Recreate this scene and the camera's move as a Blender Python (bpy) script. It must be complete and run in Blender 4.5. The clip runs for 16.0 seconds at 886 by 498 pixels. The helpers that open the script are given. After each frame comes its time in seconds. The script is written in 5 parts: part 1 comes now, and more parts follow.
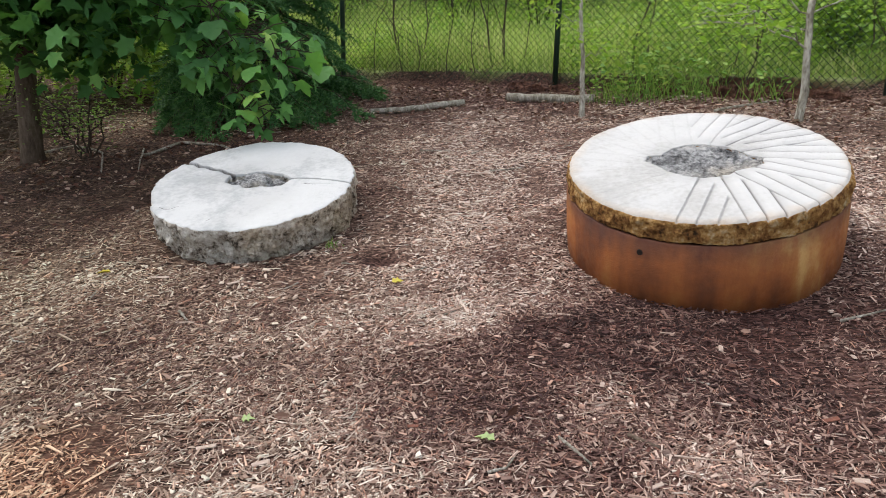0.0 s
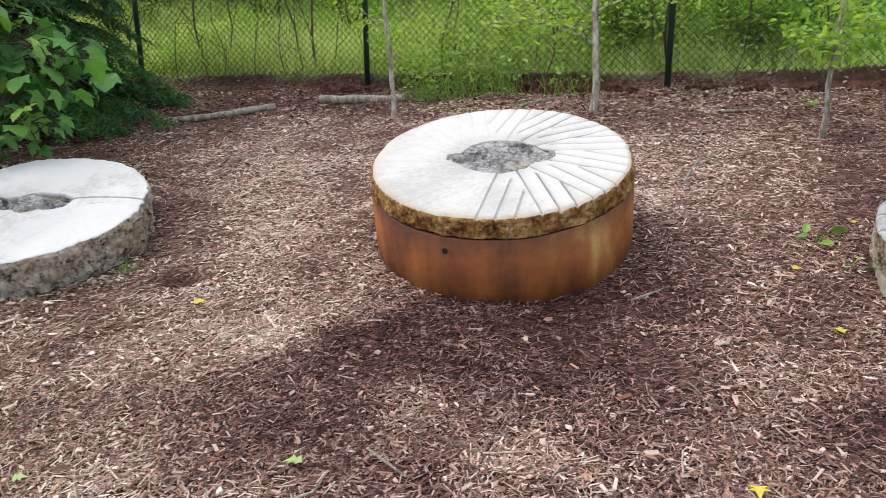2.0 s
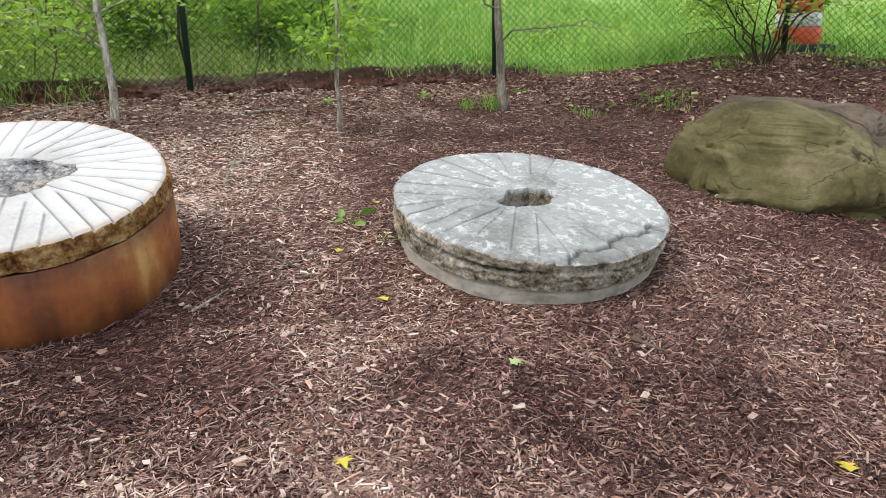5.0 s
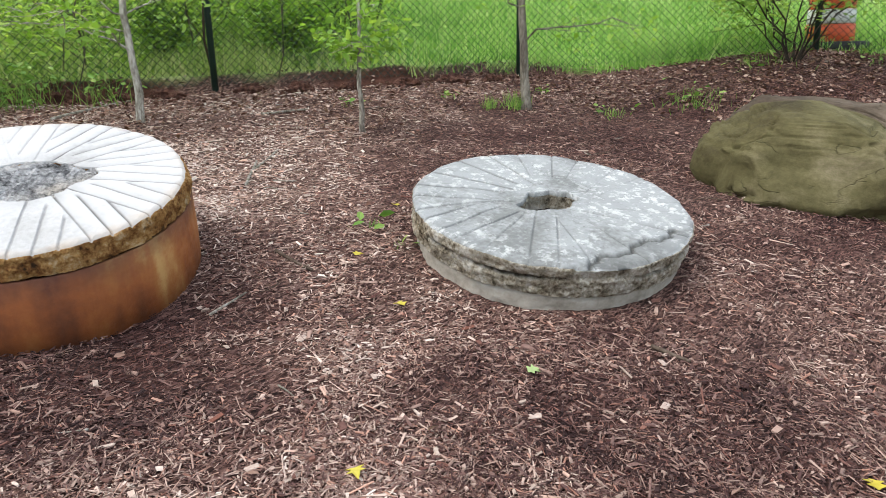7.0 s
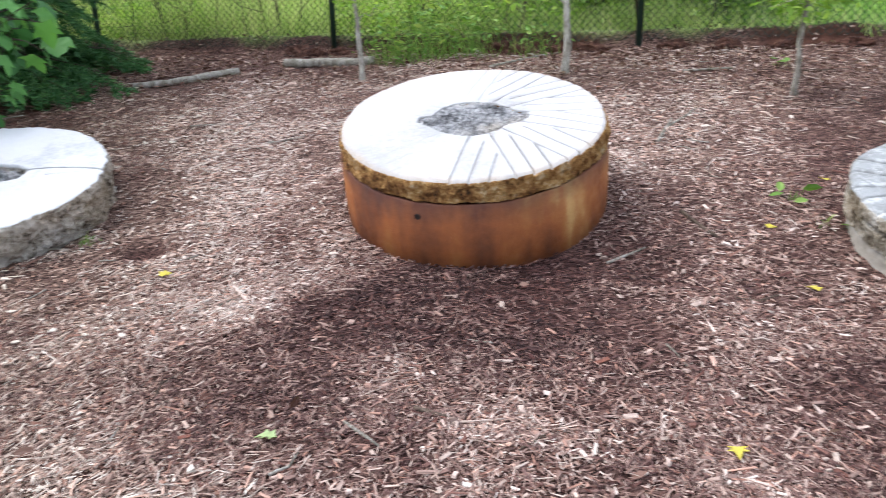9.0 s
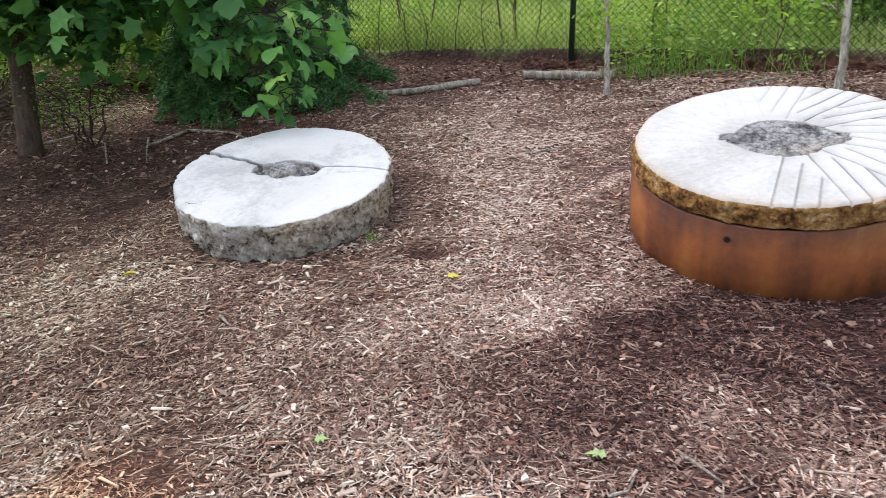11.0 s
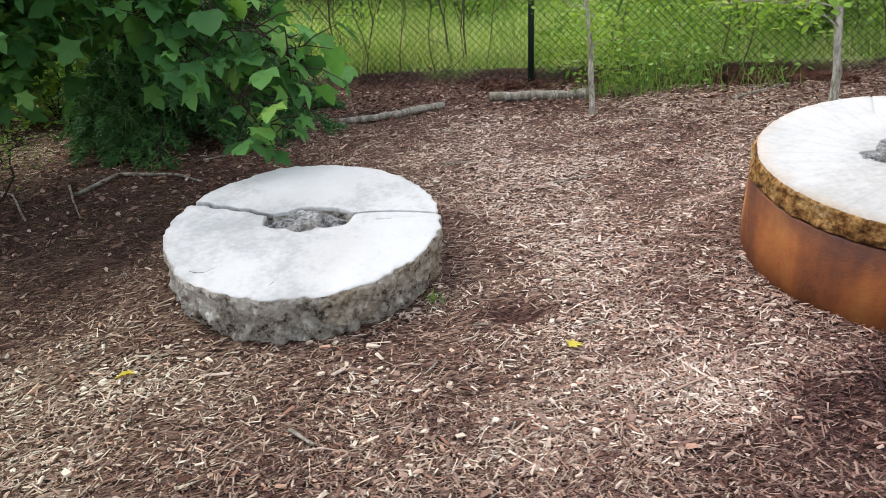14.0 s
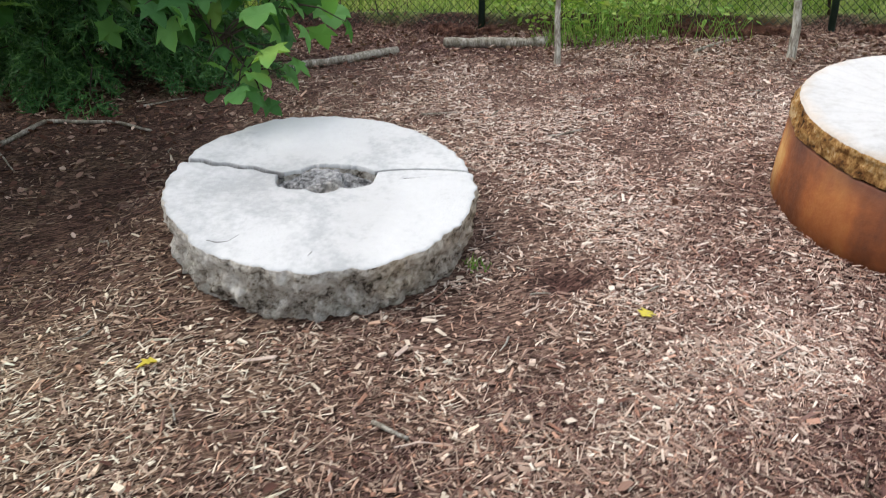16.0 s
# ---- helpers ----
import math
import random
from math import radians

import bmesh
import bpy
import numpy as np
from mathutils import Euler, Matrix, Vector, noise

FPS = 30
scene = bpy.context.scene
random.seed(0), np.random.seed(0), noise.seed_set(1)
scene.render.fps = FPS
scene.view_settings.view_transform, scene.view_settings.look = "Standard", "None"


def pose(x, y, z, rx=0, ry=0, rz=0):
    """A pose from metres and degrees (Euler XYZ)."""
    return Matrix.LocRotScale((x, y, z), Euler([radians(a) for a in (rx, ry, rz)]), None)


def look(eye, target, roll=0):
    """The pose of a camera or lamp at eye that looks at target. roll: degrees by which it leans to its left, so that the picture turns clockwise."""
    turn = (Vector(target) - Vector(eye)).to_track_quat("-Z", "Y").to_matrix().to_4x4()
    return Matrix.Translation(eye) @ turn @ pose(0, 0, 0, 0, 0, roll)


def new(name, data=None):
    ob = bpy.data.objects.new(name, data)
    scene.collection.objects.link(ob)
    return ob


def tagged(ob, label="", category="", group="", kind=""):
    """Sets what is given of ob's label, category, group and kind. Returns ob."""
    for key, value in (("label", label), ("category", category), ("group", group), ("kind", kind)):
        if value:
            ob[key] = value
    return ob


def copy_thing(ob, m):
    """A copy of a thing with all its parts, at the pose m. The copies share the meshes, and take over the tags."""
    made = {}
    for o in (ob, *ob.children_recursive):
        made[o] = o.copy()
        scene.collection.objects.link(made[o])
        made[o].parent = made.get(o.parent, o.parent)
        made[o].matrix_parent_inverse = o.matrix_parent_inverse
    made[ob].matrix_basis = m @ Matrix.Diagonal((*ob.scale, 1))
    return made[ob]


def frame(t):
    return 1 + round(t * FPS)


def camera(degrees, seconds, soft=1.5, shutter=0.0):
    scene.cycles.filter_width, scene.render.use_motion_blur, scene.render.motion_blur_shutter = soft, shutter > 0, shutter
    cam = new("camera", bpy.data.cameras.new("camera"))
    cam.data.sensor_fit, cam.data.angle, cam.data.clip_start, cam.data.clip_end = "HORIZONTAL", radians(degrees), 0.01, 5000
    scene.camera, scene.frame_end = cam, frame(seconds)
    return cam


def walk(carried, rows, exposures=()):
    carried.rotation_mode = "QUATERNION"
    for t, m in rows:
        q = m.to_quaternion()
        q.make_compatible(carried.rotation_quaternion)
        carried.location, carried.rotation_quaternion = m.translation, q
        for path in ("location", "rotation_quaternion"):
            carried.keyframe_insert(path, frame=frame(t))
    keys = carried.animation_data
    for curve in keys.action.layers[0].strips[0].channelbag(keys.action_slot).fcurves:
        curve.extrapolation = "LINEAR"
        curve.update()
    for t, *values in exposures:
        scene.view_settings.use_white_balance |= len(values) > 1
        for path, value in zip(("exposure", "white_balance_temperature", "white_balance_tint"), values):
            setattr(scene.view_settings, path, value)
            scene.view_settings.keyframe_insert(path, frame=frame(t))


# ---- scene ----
from mathutils import Quaternion

# ---- camera ----
cam = camera(63.4, 16.0, soft=0.7, shutter=0.4)
ROWS = [
    (0.0, 0.0000, -0.0000, 1.4260, 0.310, -15.018, -0.862),
    (0.5, 0.0024, 0.0075, 1.4173, -0.838, -15.447, -0.611),
    (1.0, 0.0287, 0.0323, 1.4152, -3.006, -15.701, 0.364),
    (1.5, 0.0892, 0.0479, 1.4251, -10.503, -15.707, 1.485),
    (2.0, 0.1444, 0.0659, 1.4323, -13.265, -14.929, 0.343),
    (2.5, 0.1709, 0.0909, 1.4322, -17.404, -15.229, 0.200),
    (3.0, 0.1209, 0.0995, 1.4380, -27.034, -11.856, 1.361),
    (3.5, 0.1005, 0.1110, 1.4254, -37.942, -12.771, 2.016),
    (4.0, 0.0916, 0.1127, 1.4236, -44.838, -13.369, 2.530),
    (4.5, 0.1203, 0.1065, 1.4193, -48.900, -12.250, 1.255),
    (5.0, 0.1732, 0.1014, 1.4144, -49.164, -14.974, 1.040),
    (7.5, 0.2249, 0.1032, 1.4360, -45.306, -15.104, 1.452),
    (8.0, 0.2089, 0.1102, 1.4306, -37.210, -15.127, 0.866),
    (8.5, 0.1838, 0.1223, 1.4292, -27.018, -15.346, 0.711),
    (9.0, 0.1577, 0.1284, 1.4160, -15.701, -17.733, 0.882),
    (9.5, 0.0755, 0.1345, 1.4344, -11.278, -16.580, 1.025),
    (10.0, -0.0717, 0.1545, 1.4218, -6.247, -16.713, 1.671),
    (12.5, -0.6092, 0.6708, 1.3888, 0.374, -15.081, -0.194),
    (13.0, -0.7315, 0.8766, 1.3764, -1.804, -14.035, -0.914),
    (13.5, -0.8968, 0.9975, 1.3742, -4.671, -14.366, -2.436),
    (14.0, -1.0952, 1.0345, 1.3622, -11.448, -14.698, 1.553),
    (14.5, -1.2175, 1.1645, 1.3505, -12.419, -15.854, 0.739),
    (15.0, -1.3257, 1.3354, 1.3824, -11.544, -15.282, 1.011),
    (15.5, -1.4300, 1.3959, 1.3635, -16.873, -16.354, -0.391),
    (16.0, -1.5942, 1.4198, 1.3655, -20.121, -18.996, -0.489),
]
walk(cam, [(t, pose(x, y, z, 90 + pitch, roll, yaw)) for t, x, y, z, yaw, pitch, roll in ROWS],
     exposures=[(0.0, 0.78, 6500, 10), (2.5, 0.9, 6500, 10), (4.0, 0.82, 6500, 9), (5.0, 0.94, 6450, 8), (7.5, 1.0, 6200, 8), (8.5, 1.1, 6050, 11), (9.0, 1.18, 5900, 12), (9.5, 1.14, 5900, 12), (10.0, 1.04, 6000, 12), (12.5, 0.92, 6300, 11), (14.0, 0.92, 6420, 10), (16.0, 0.9, 6450, 10)])

# ---- world and sun: bright overcast day, soft light from above ----
SUN_EL, SUN_AZ = radians(58), radians(-70)
world = bpy.data.worlds.new("overcast_sky")
scene.world = world
world.use_nodes = True
wn = world.node_tree.nodes
sky = wn.new("ShaderNodeTexSky")
sky.sky_type, sky.sun_disc = "NISHITA", False
sky.sun_elevation, sky.sun_rotation = SUN_EL, SUN_AZ
sky.air_density, sky.dust_density, sky.ozone_density = 1.0, 4.0, 1.0
haze = wn.new("ShaderNodeMix")
haze.data_type = "RGBA"
haze.inputs[0].default_value = 0.55
haze.inputs[7].default_value = (6.5, 6.6, 6.8, 1)
world.node_tree.links.new(sky.outputs[0], haze.inputs[6])
world.node_tree.links.new(haze.outputs[2], wn["Background"].inputs[0])
wn["Background"].inputs[1].default_value = 0.15
sun = new("sun", bpy.data.lights.new("sun", "SUN"))
sun.data.energy, sun.data.angle, sun.data.color = 0.95, radians(38), (1.0, 0.96, 0.9)
sun.matrix_world = look((0, 0, 0), (-math.sin(SUN_AZ) * math.cos(SUN_EL), -math.cos(SUN_AZ) * math.cos(SUN_EL), -math.sin(SUN_EL)))


# ---- materials ----
class Nodes:
    """A short way to write node materials."""

    def __init__(self, name):
        self.mat = bpy.data.materials.new(name)
        self.mat.use_nodes = True
        self.tree = self.mat.node_tree
        self.bsdf = self.tree.nodes["Principled BSDF"]

    def put(self, socket, value):
        if isinstance(value, bpy.types.NodeSocket):
            self.tree.links.new(value, socket)
        elif isinstance(value, tuple) and len(value) == 3 and socket.type == "RGBA":
            socket.default_value = (*value, 1)
        else:
            socket.default_value = value

    def red_patch(self, x, y, p):
        """A spot of raw red earth on the near mulch."""
        dx, dy = self.math("SUBTRACT", x, -1.27), self.math("SUBTRACT", y, 1.93)
        far = self.math("SQRT", self.math("ADD", self.math("MULTIPLY", dx, dx), self.math("MULTIPLY", dy, dy)))
        far = self.math("ADD", far, self.math("MULTIPLY", self.math("SUBTRACT", self.noise(7, p, 5), 0.5), 0.4))
        return self.ramp(far, [(0.2, 0.6), (0.36, 0.0)])

    def node(self, kind, out=0, **ins):
        n = self.tree.nodes.new("ShaderNode" + kind)
        for k, v in ins.items():
            self.put(n.inputs[k.replace("_", " ")], v)
        return n.outputs[out]

    def noise(self, scale, vec=None, detail=4.0, rough=0.6, distort=0.0):
        n = self.node("TexNoise", Scale=scale, Detail=detail, Roughness=rough, Distortion=distort)
        if vec is not None:
            self.tree.links.new(vec, n.node.inputs["Vector"])
        return n

    def ramp(self, fac, stops):
        n = self.tree.nodes.new("ShaderNodeValToRGB")
        self.tree.links.new(fac, n.inputs[0])
        els = n.color_ramp.elements
        while len(els) < len(stops):
            els.new(0.5)
        for e, (p, c) in zip(els, stops):
            e.position = p
            e.color = (*c, 1) if isinstance(c, tuple) else (c, c, c, 1)
        return n.outputs[0]

    def mix(self, fac, a, b, blend="MIX"):
        n = self.tree.nodes.new("ShaderNodeMix")
        n.data_type, n.blend_type = "RGBA", blend
        for i, v in ((0, fac), (6, a), (7, b)):
            self.put(n.inputs[i], v)
        return n.outputs[2]

    def math(self, op, a, b=0.0, clamp=False):
        n = self.tree.nodes.new("ShaderNodeMath")
        n.operation, n.use_clamp = op, clamp
        self.put(n.inputs[0], a)
        self.put(n.inputs[1], b)
        return n.outputs[0]

    def attr(self, name):
        n = self.tree.nodes.new("ShaderNodeAttribute")
        n.attribute_name = name
        return n.outputs["Fac"]

    def pos(self):
        return self.node("NewGeometry", 0)

    def island(self):
        return self.tree.nodes.new("ShaderNodeNewGeometry").outputs["Random Per Island"]

    def each(self):
        return self.tree.nodes.new("ShaderNodeObjectInfo").outputs["Random"]

    def local(self):
        return self.tree.nodes.new("ShaderNodeTexCoord").outputs["Object"]

    def split(self, vec):
        n = self.tree.nodes.new("ShaderNodeSeparateXYZ")
        self.tree.links.new(vec, n.inputs[0])
        return n.outputs

    def done(self, color, rough=0.8, bump=None, height=0.01, metal=0.0, spec=0.3):
        self.put(self.bsdf.inputs["Base Color"], color)
        self.put(self.bsdf.inputs["Roughness"], rough)
        self.put(self.bsdf.inputs["Metallic"], metal)
        self.put(self.bsdf.inputs["Specular IOR Level"], spec)
        if bump is not None:
            n = self.tree.nodes.new("ShaderNodeBump")
            n.inputs["Distance"].default_value = height
            self.tree.links.new(bump, n.inputs["Height"])
            self.tree.links.new(n.outputs[0], self.bsdf.inputs["Normal"])
        return self.mat


def plain(name, stops, scale=20.0, rough=0.8, height=0.004, metal=0.0, spec=0.3, bscale=None, detail=5.0):
    """Two scales of noise through a colour ramp, with fine relief."""
    n = Nodes(name)
    p = n.local()
    a, b = n.noise(scale, p, detail), n.noise(scale * 6, p, 3)
    mixed = n.math("ADD", n.math("MULTIPLY", a, 0.72), n.math("MULTIPLY", b, 0.28))
    return n.done(n.ramp(mixed, stops), rough, n.noise(bscale or scale * 4, p, 4), height, metal, spec)


def foliage(name, stops, rough=0.5, through_light=0.35):
    """Leaves: each its own green, some light passing through."""
    n = Nodes(name)
    pick = n.math("FRACT", n.math("ADD", n.island(), n.each()))
    col = n.ramp(n.math("ADD", n.math("MULTIPLY", n.math("POWER", pick, 1.3), 0.72), n.math("MULTIPLY", n.math("SUBTRACT", n.noise(1.6, n.pos(), 4, 0.65), 0.28), 0.75)), stops)
    n.done(col, rough, spec=0.22)
    tr = n.tree.nodes.new("ShaderNodeBsdfTranslucent")
    n.tree.links.new(n.mix(1.0, col, (1.0, 1.0, 0.45), "MULTIPLY"), tr.inputs[0])
    mixer = n.tree.nodes.new("ShaderNodeMixShader")
    mixer.inputs[0].default_value = through_light
    n.tree.links.new(n.bsdf.outputs[0], mixer.inputs[1])
    n.tree.links.new(tr.outputs[0], mixer.inputs[2])
    n.tree.links.new(mixer.outputs[0], n.tree.nodes["Material Output"].inputs[0])
    return n.mat


def ground_material():
    n = Nodes("mulched_ground")
    p = n.pos()
    # the dry attribute only says how pale the mulch is, by place
    grass, dry, clay = n.attr("grass"), n.attr("dry"), n.attr("clay")
    layers = []
    for turn, scale in ((0.4, 62.0), (1.5, 74.0), (2.5, 54.0)):
        lay = n.tree.nodes.new("ShaderNodeMapping")
        lay.inputs["Rotation"].default_value = (0, 0, turn)
        lay.inputs["Scale"].default_value = (0.55, 2.6, 1)
        n.tree.links.new(p, lay.inputs[0])
        layers.append(n.node("RGBToBW", Color=n.node("TexVoronoi", 1, Scale=scale, Vector=lay.outputs[0])))
    pick = n.node("RGBToBW", Color=n.node("TexVoronoi", 1, Scale=34.0, Vector=p))
    shreds = n.mix(n.math("GREATER_THAN", pick, 0.42), layers[0], layers[1])
    shreds = n.mix(n.math("GREATER_THAN", pick, 0.6), shreds, layers[2])
    tone = n.math("ADD", n.math("MULTIPLY", shreds, 0.7), n.math("MULTIPLY", n.noise(11, p, 6, 0.7), 0.4))
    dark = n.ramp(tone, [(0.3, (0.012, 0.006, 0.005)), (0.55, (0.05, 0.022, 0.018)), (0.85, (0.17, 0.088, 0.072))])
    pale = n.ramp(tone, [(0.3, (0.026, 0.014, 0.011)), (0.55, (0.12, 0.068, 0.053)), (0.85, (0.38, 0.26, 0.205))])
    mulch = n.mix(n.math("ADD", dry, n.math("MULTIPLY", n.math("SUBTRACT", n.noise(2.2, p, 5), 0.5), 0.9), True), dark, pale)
    soil = n.ramp(n.noise(14, p, 6), [(0.3, (0.03, 0.014, 0.01)), (0.7, (0.13, 0.058, 0.038))])
    x, y, z = n.split(p)
    olive = n.math("MULTIPLY", n.math("ADD", n.math("MULTIPLY", x, -0.4), 0.1, True), 0.6)
    mulch = n.mix(olive, mulch, n.mix(1.0, mulch, (0.92, 1.12, 0.84), "MULTIPLY"))
    mulch = n.mix(n.red_patch(x, y, p), mulch, soil)
    patch = n.math("ADD", n.math("MULTIPLY", n.noise(0.9, p, 6, 0.7), 0.55), n.math("MULTIPLY", n.noise(16, p, 6, 0.7), 0.45))
    meadow = n.ramp(patch, [(0.36, (0.09, 0.13, 0.03)), (0.5, (0.32, 0.43, 0.12)), (0.64, (0.58, 0.62, 0.3))])
    lawn = n.ramp(patch, [(0.36, (0.09, 0.18, 0.03)), (0.5, (0.25, 0.43, 0.085)), (0.64, (0.5, 0.58, 0.26))])
    side = n.math("ADD", n.math("MULTIPLY", n.math("SUBTRACT", x, 4.5), 0.5), n.math("SUBTRACT", n.noise(0.7, p, 3), 0.5), True)
    turf = n.mix(side, meadow, lawn)
    col = n.mix(clay, n.mix(grass, mulch, turf), soil)
    return n.done(col, 0.92, n.math("ADD", shreds, n.noise(40, p, 5)), 0.014, spec=0.15)


def chip_material():
    n = Nodes("wood_chips")
    p = n.pos()
    far = n.math("MULTIPLY", n.math("SUBTRACT", n.noise(1.7, p, 5, 0.65), 0.5), 0.62)
    pick = n.math("POWER", n.island(), 1.35)
    # chips turn paler as the dry attribute rises
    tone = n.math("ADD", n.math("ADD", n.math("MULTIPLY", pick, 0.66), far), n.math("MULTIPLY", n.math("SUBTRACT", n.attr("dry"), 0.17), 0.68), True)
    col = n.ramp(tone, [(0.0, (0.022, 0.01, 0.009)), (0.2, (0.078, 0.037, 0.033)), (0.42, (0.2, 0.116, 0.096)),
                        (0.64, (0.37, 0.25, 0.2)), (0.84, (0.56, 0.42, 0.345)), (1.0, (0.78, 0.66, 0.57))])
    hue = n.math("FRACT", n.math("MULTIPLY", n.island(), 37.7))
    col = n.mix(n.ramp(hue, [(0.72, 0.0), (0.95, 0.7)]), col, n.mix(1.0, col, (1.0, 0.7, 0.58), "MULTIPLY"))
    col = n.mix(n.ramp(hue, [(0.04, 0.75), (0.26, 0.0)]), col, n.mix(1.0, col, (0.88, 0.98, 0.98), "MULTIPLY"))
    x, y, z = n.split(p)
    olive = n.math("MULTIPLY", n.math("ADD", n.math("MULTIPLY", x, -0.4), 0.1, True), 0.55)
    col = n.mix(olive, col, n.mix(1.0, col, (0.92, 1.06, 0.84), "MULTIPLY"))
    col = n.mix(n.red_patch(x, y, p), col, n.mix(1.0, col, (1.0, 0.66, 0.45), "MULTIPLY"))
    return n.done(n.mix(0.35, col, n.ramp(n.noise(160, p, 3), [(0.3, 0.4), (0.7, 1.0)]), "MULTIPLY"), 0.8, n.noise(300, p, 3), 0.002, spec=0.25)


def stone_face(name, pale, grey, stain=None, lichen=None, soil=(0.12, 0.11, 0.1)):
    """The dressed face of a millstone; a stain creeps in from the rim."""
    n = Nodes(name)
    p = n.local()
    x, y, z = n.split(p)
    r = n.math("SQRT", n.math("ADD", n.math("MULTIPLY", x, x), n.math("MULTIPLY", y, y)))
    patches = n.math("ADD", n.math("MULTIPLY", n.noise(2.6, p, 6, 0.6), 0.78), n.math("MULTIPLY", n.noise(42, p, 5), 0.22))
    col = n.ramp(patches, [(0.3, tuple(c * 0.85 for c in grey)), (0.4, grey), (0.52, pale), (0.7, tuple(min(0.86, c * 1.08) for c in pale))])
    if lichen:
        spots = n.ramp(n.noise(24, p, 5, 0.7), [(0.52, 0.0), (0.6, 1.0)])
        zone = n.ramp(n.noise(3.5, p, 3), [(0.4, 0.1), (0.6, 0.8)])
        col = n.mix(n.math("MULTIPLY", spots, zone), col, lichen)
        dark = n.ramp(n.noise(55, p, 4, 0.7), [(0.62, 0.0), (0.7, 0.6)])
        col = n.mix(dark, col, (0.09, 0.09, 0.085))
    col = n.mix(n.math("MULTIPLY", n.attr("groove"), 0.85), col, soil)
    if stain:
        edge = n.math("ADD", r, n.math("MULTIPLY", n.math("SUBTRACT", n.noise(7, p, 5), 0.5), 0.16))
        col = n.mix(n.ramp(edge, [(0.545, 0.0), (0.66, 0.6)]), col, stain)
    pits = n.math("ADD", n.noise(60, p, 6, 0.7), n.math("MULTIPLY", n.noise(9, p, 4), 1.4))
    return n.done(col, 0.88, pits, 0.006, spec=0.2)


def stone_side(name, stops):
    n = Nodes(name)
    p = n.local()
    tone = n.math("ADD", n.math("MULTIPLY", n.noise(9, p, 6, 0.7), 0.6), n.math("MULTIPLY", n.noise(48, p, 5, 0.7), 0.4))
    tone = n.math("ADD", n.math("MULTIPLY", n.math("SUBTRACT", tone, 0.5), 1.45), 0.5)
    cells = n.node("TexVoronoi", 0, Scale=34.0, Vector=p)
    pits = n.ramp(n.noise(26, p, 4, 0.6), [(0.3, 1.0), (0.38, 0.0)])
    stain = n.ramp(n.noise(2.4, p, 4), [(0.48, 0.0), (0.66, 0.55)])
    col = n.ramp(tone, stops)
    col = n.mix(stain, col, n.mix(1.0, col, (0.85, 0.68, 0.46), "MULTIPLY"))
    col = n.mix(n.math("MULTIPLY", pits, 0.6), col, (0.035, 0.028, 0.02))
    # near-black along the side seam: shade of its recess put into the colour
    col = n.mix(n.math("MULTIPLY", n.attr("groove"), 0.8), col, (0.025, 0.02, 0.015))
    return n.done(col, 0.92, n.math("ADD", n.noise(45, p, 6, 0.75), n.math("MULTIPLY", cells, 0.7)), 0.03, spec=0.15)


def rock_material(name, stops):
    """Bedded rock: stretched bands, fine grain and thin dark cracks."""
    n = Nodes(name)
    p = n.local()
    m = n.tree.nodes.new("ShaderNodeMapping")
    m.inputs["Scale"].default_value = (1, 1, 1.8)
    m.inputs["Rotation"].default_value = (0.3, 0.25, 0)
    n.tree.links.new(p, m.inputs[0])
    bands = n.noise(1.7, m.outputs[0], 7, 0.6, 0.35)
    tone = n.math("ADD", n.math("MULTIPLY", bands, 0.8), n.math("MULTIPLY", n.noise(34, p, 5, 0.7), 0.2))
    col = n.ramp(tone, stops)
    cracks = n.ramp(n.math("ABSOLUTE", n.math("SUBTRACT", n.noise(2.1, m.outputs[0], 4, 0.55, 0.5), 0.5)), [(0.0, 1.0), (0.01, 0.0)])
    cracks = n.math("MULTIPLY", cracks, n.ramp(n.noise(2.6, p, 2), [(0.44, 0.0), (0.52, 1.0)]))
    col = n.mix(n.math("MULTIPLY", cracks, 0.35), col, (0.03, 0.026, 0.016))
    relief = n.math("SUBTRACT", n.math("ADD", n.math("MULTIPLY", n.noise(4.5, p, 7, 0.6), 1.6), n.math("MULTIPLY", n.noise(60, p, 4, 0.7), 0.08)), n.math("MULTIPLY", cracks, 0.25))
    return n.done(col, 0.9, relief, 0.018, spec=0.15)


def rust_material():
    n = Nodes("rusted_steel")
    p = n.local()
    x, y, z = n.split(p)
    streak = n.tree.nodes.new("ShaderNodeMapping")
    streak.inputs["Scale"].default_value = (3.6, 3.6, 0.9)
    n.tree.links.new(p, streak.inputs[0])
    runs = n.noise(1.35, streak.outputs[0], 4, 0.5)
    body = n.ramp(n.math("ADD", n.math("MULTIPLY", runs, 0.84), n.math("MULTIPLY", n.noise(22, p, 6, 0.7), 0.16)),
                  [(0.3, (0.07, 0.03, 0.022)), (0.41, (0.17, 0.056, 0.022)), (0.52, (0.3, 0.1, 0.03)), (0.6, (0.37, 0.15, 0.045)), (0.68, (0.5, 0.3, 0.11))])
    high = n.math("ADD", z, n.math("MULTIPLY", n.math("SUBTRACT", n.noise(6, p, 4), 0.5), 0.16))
    # darker brown towards the ring's top edge, with a ragged border
    darkened = n.ramp(high, [(0.19, 0.0), (0.31, 0.7)])
    col = n.mix(darkened, body, (0.05, 0.024, 0.022))
    return n.done(col, n.ramp(n.noise(30, p, 4), [(0.3, 0.55), (0.7, 0.85)]), n.noise(90, p, 5), 0.002, metal=0.15, spec=0.4)


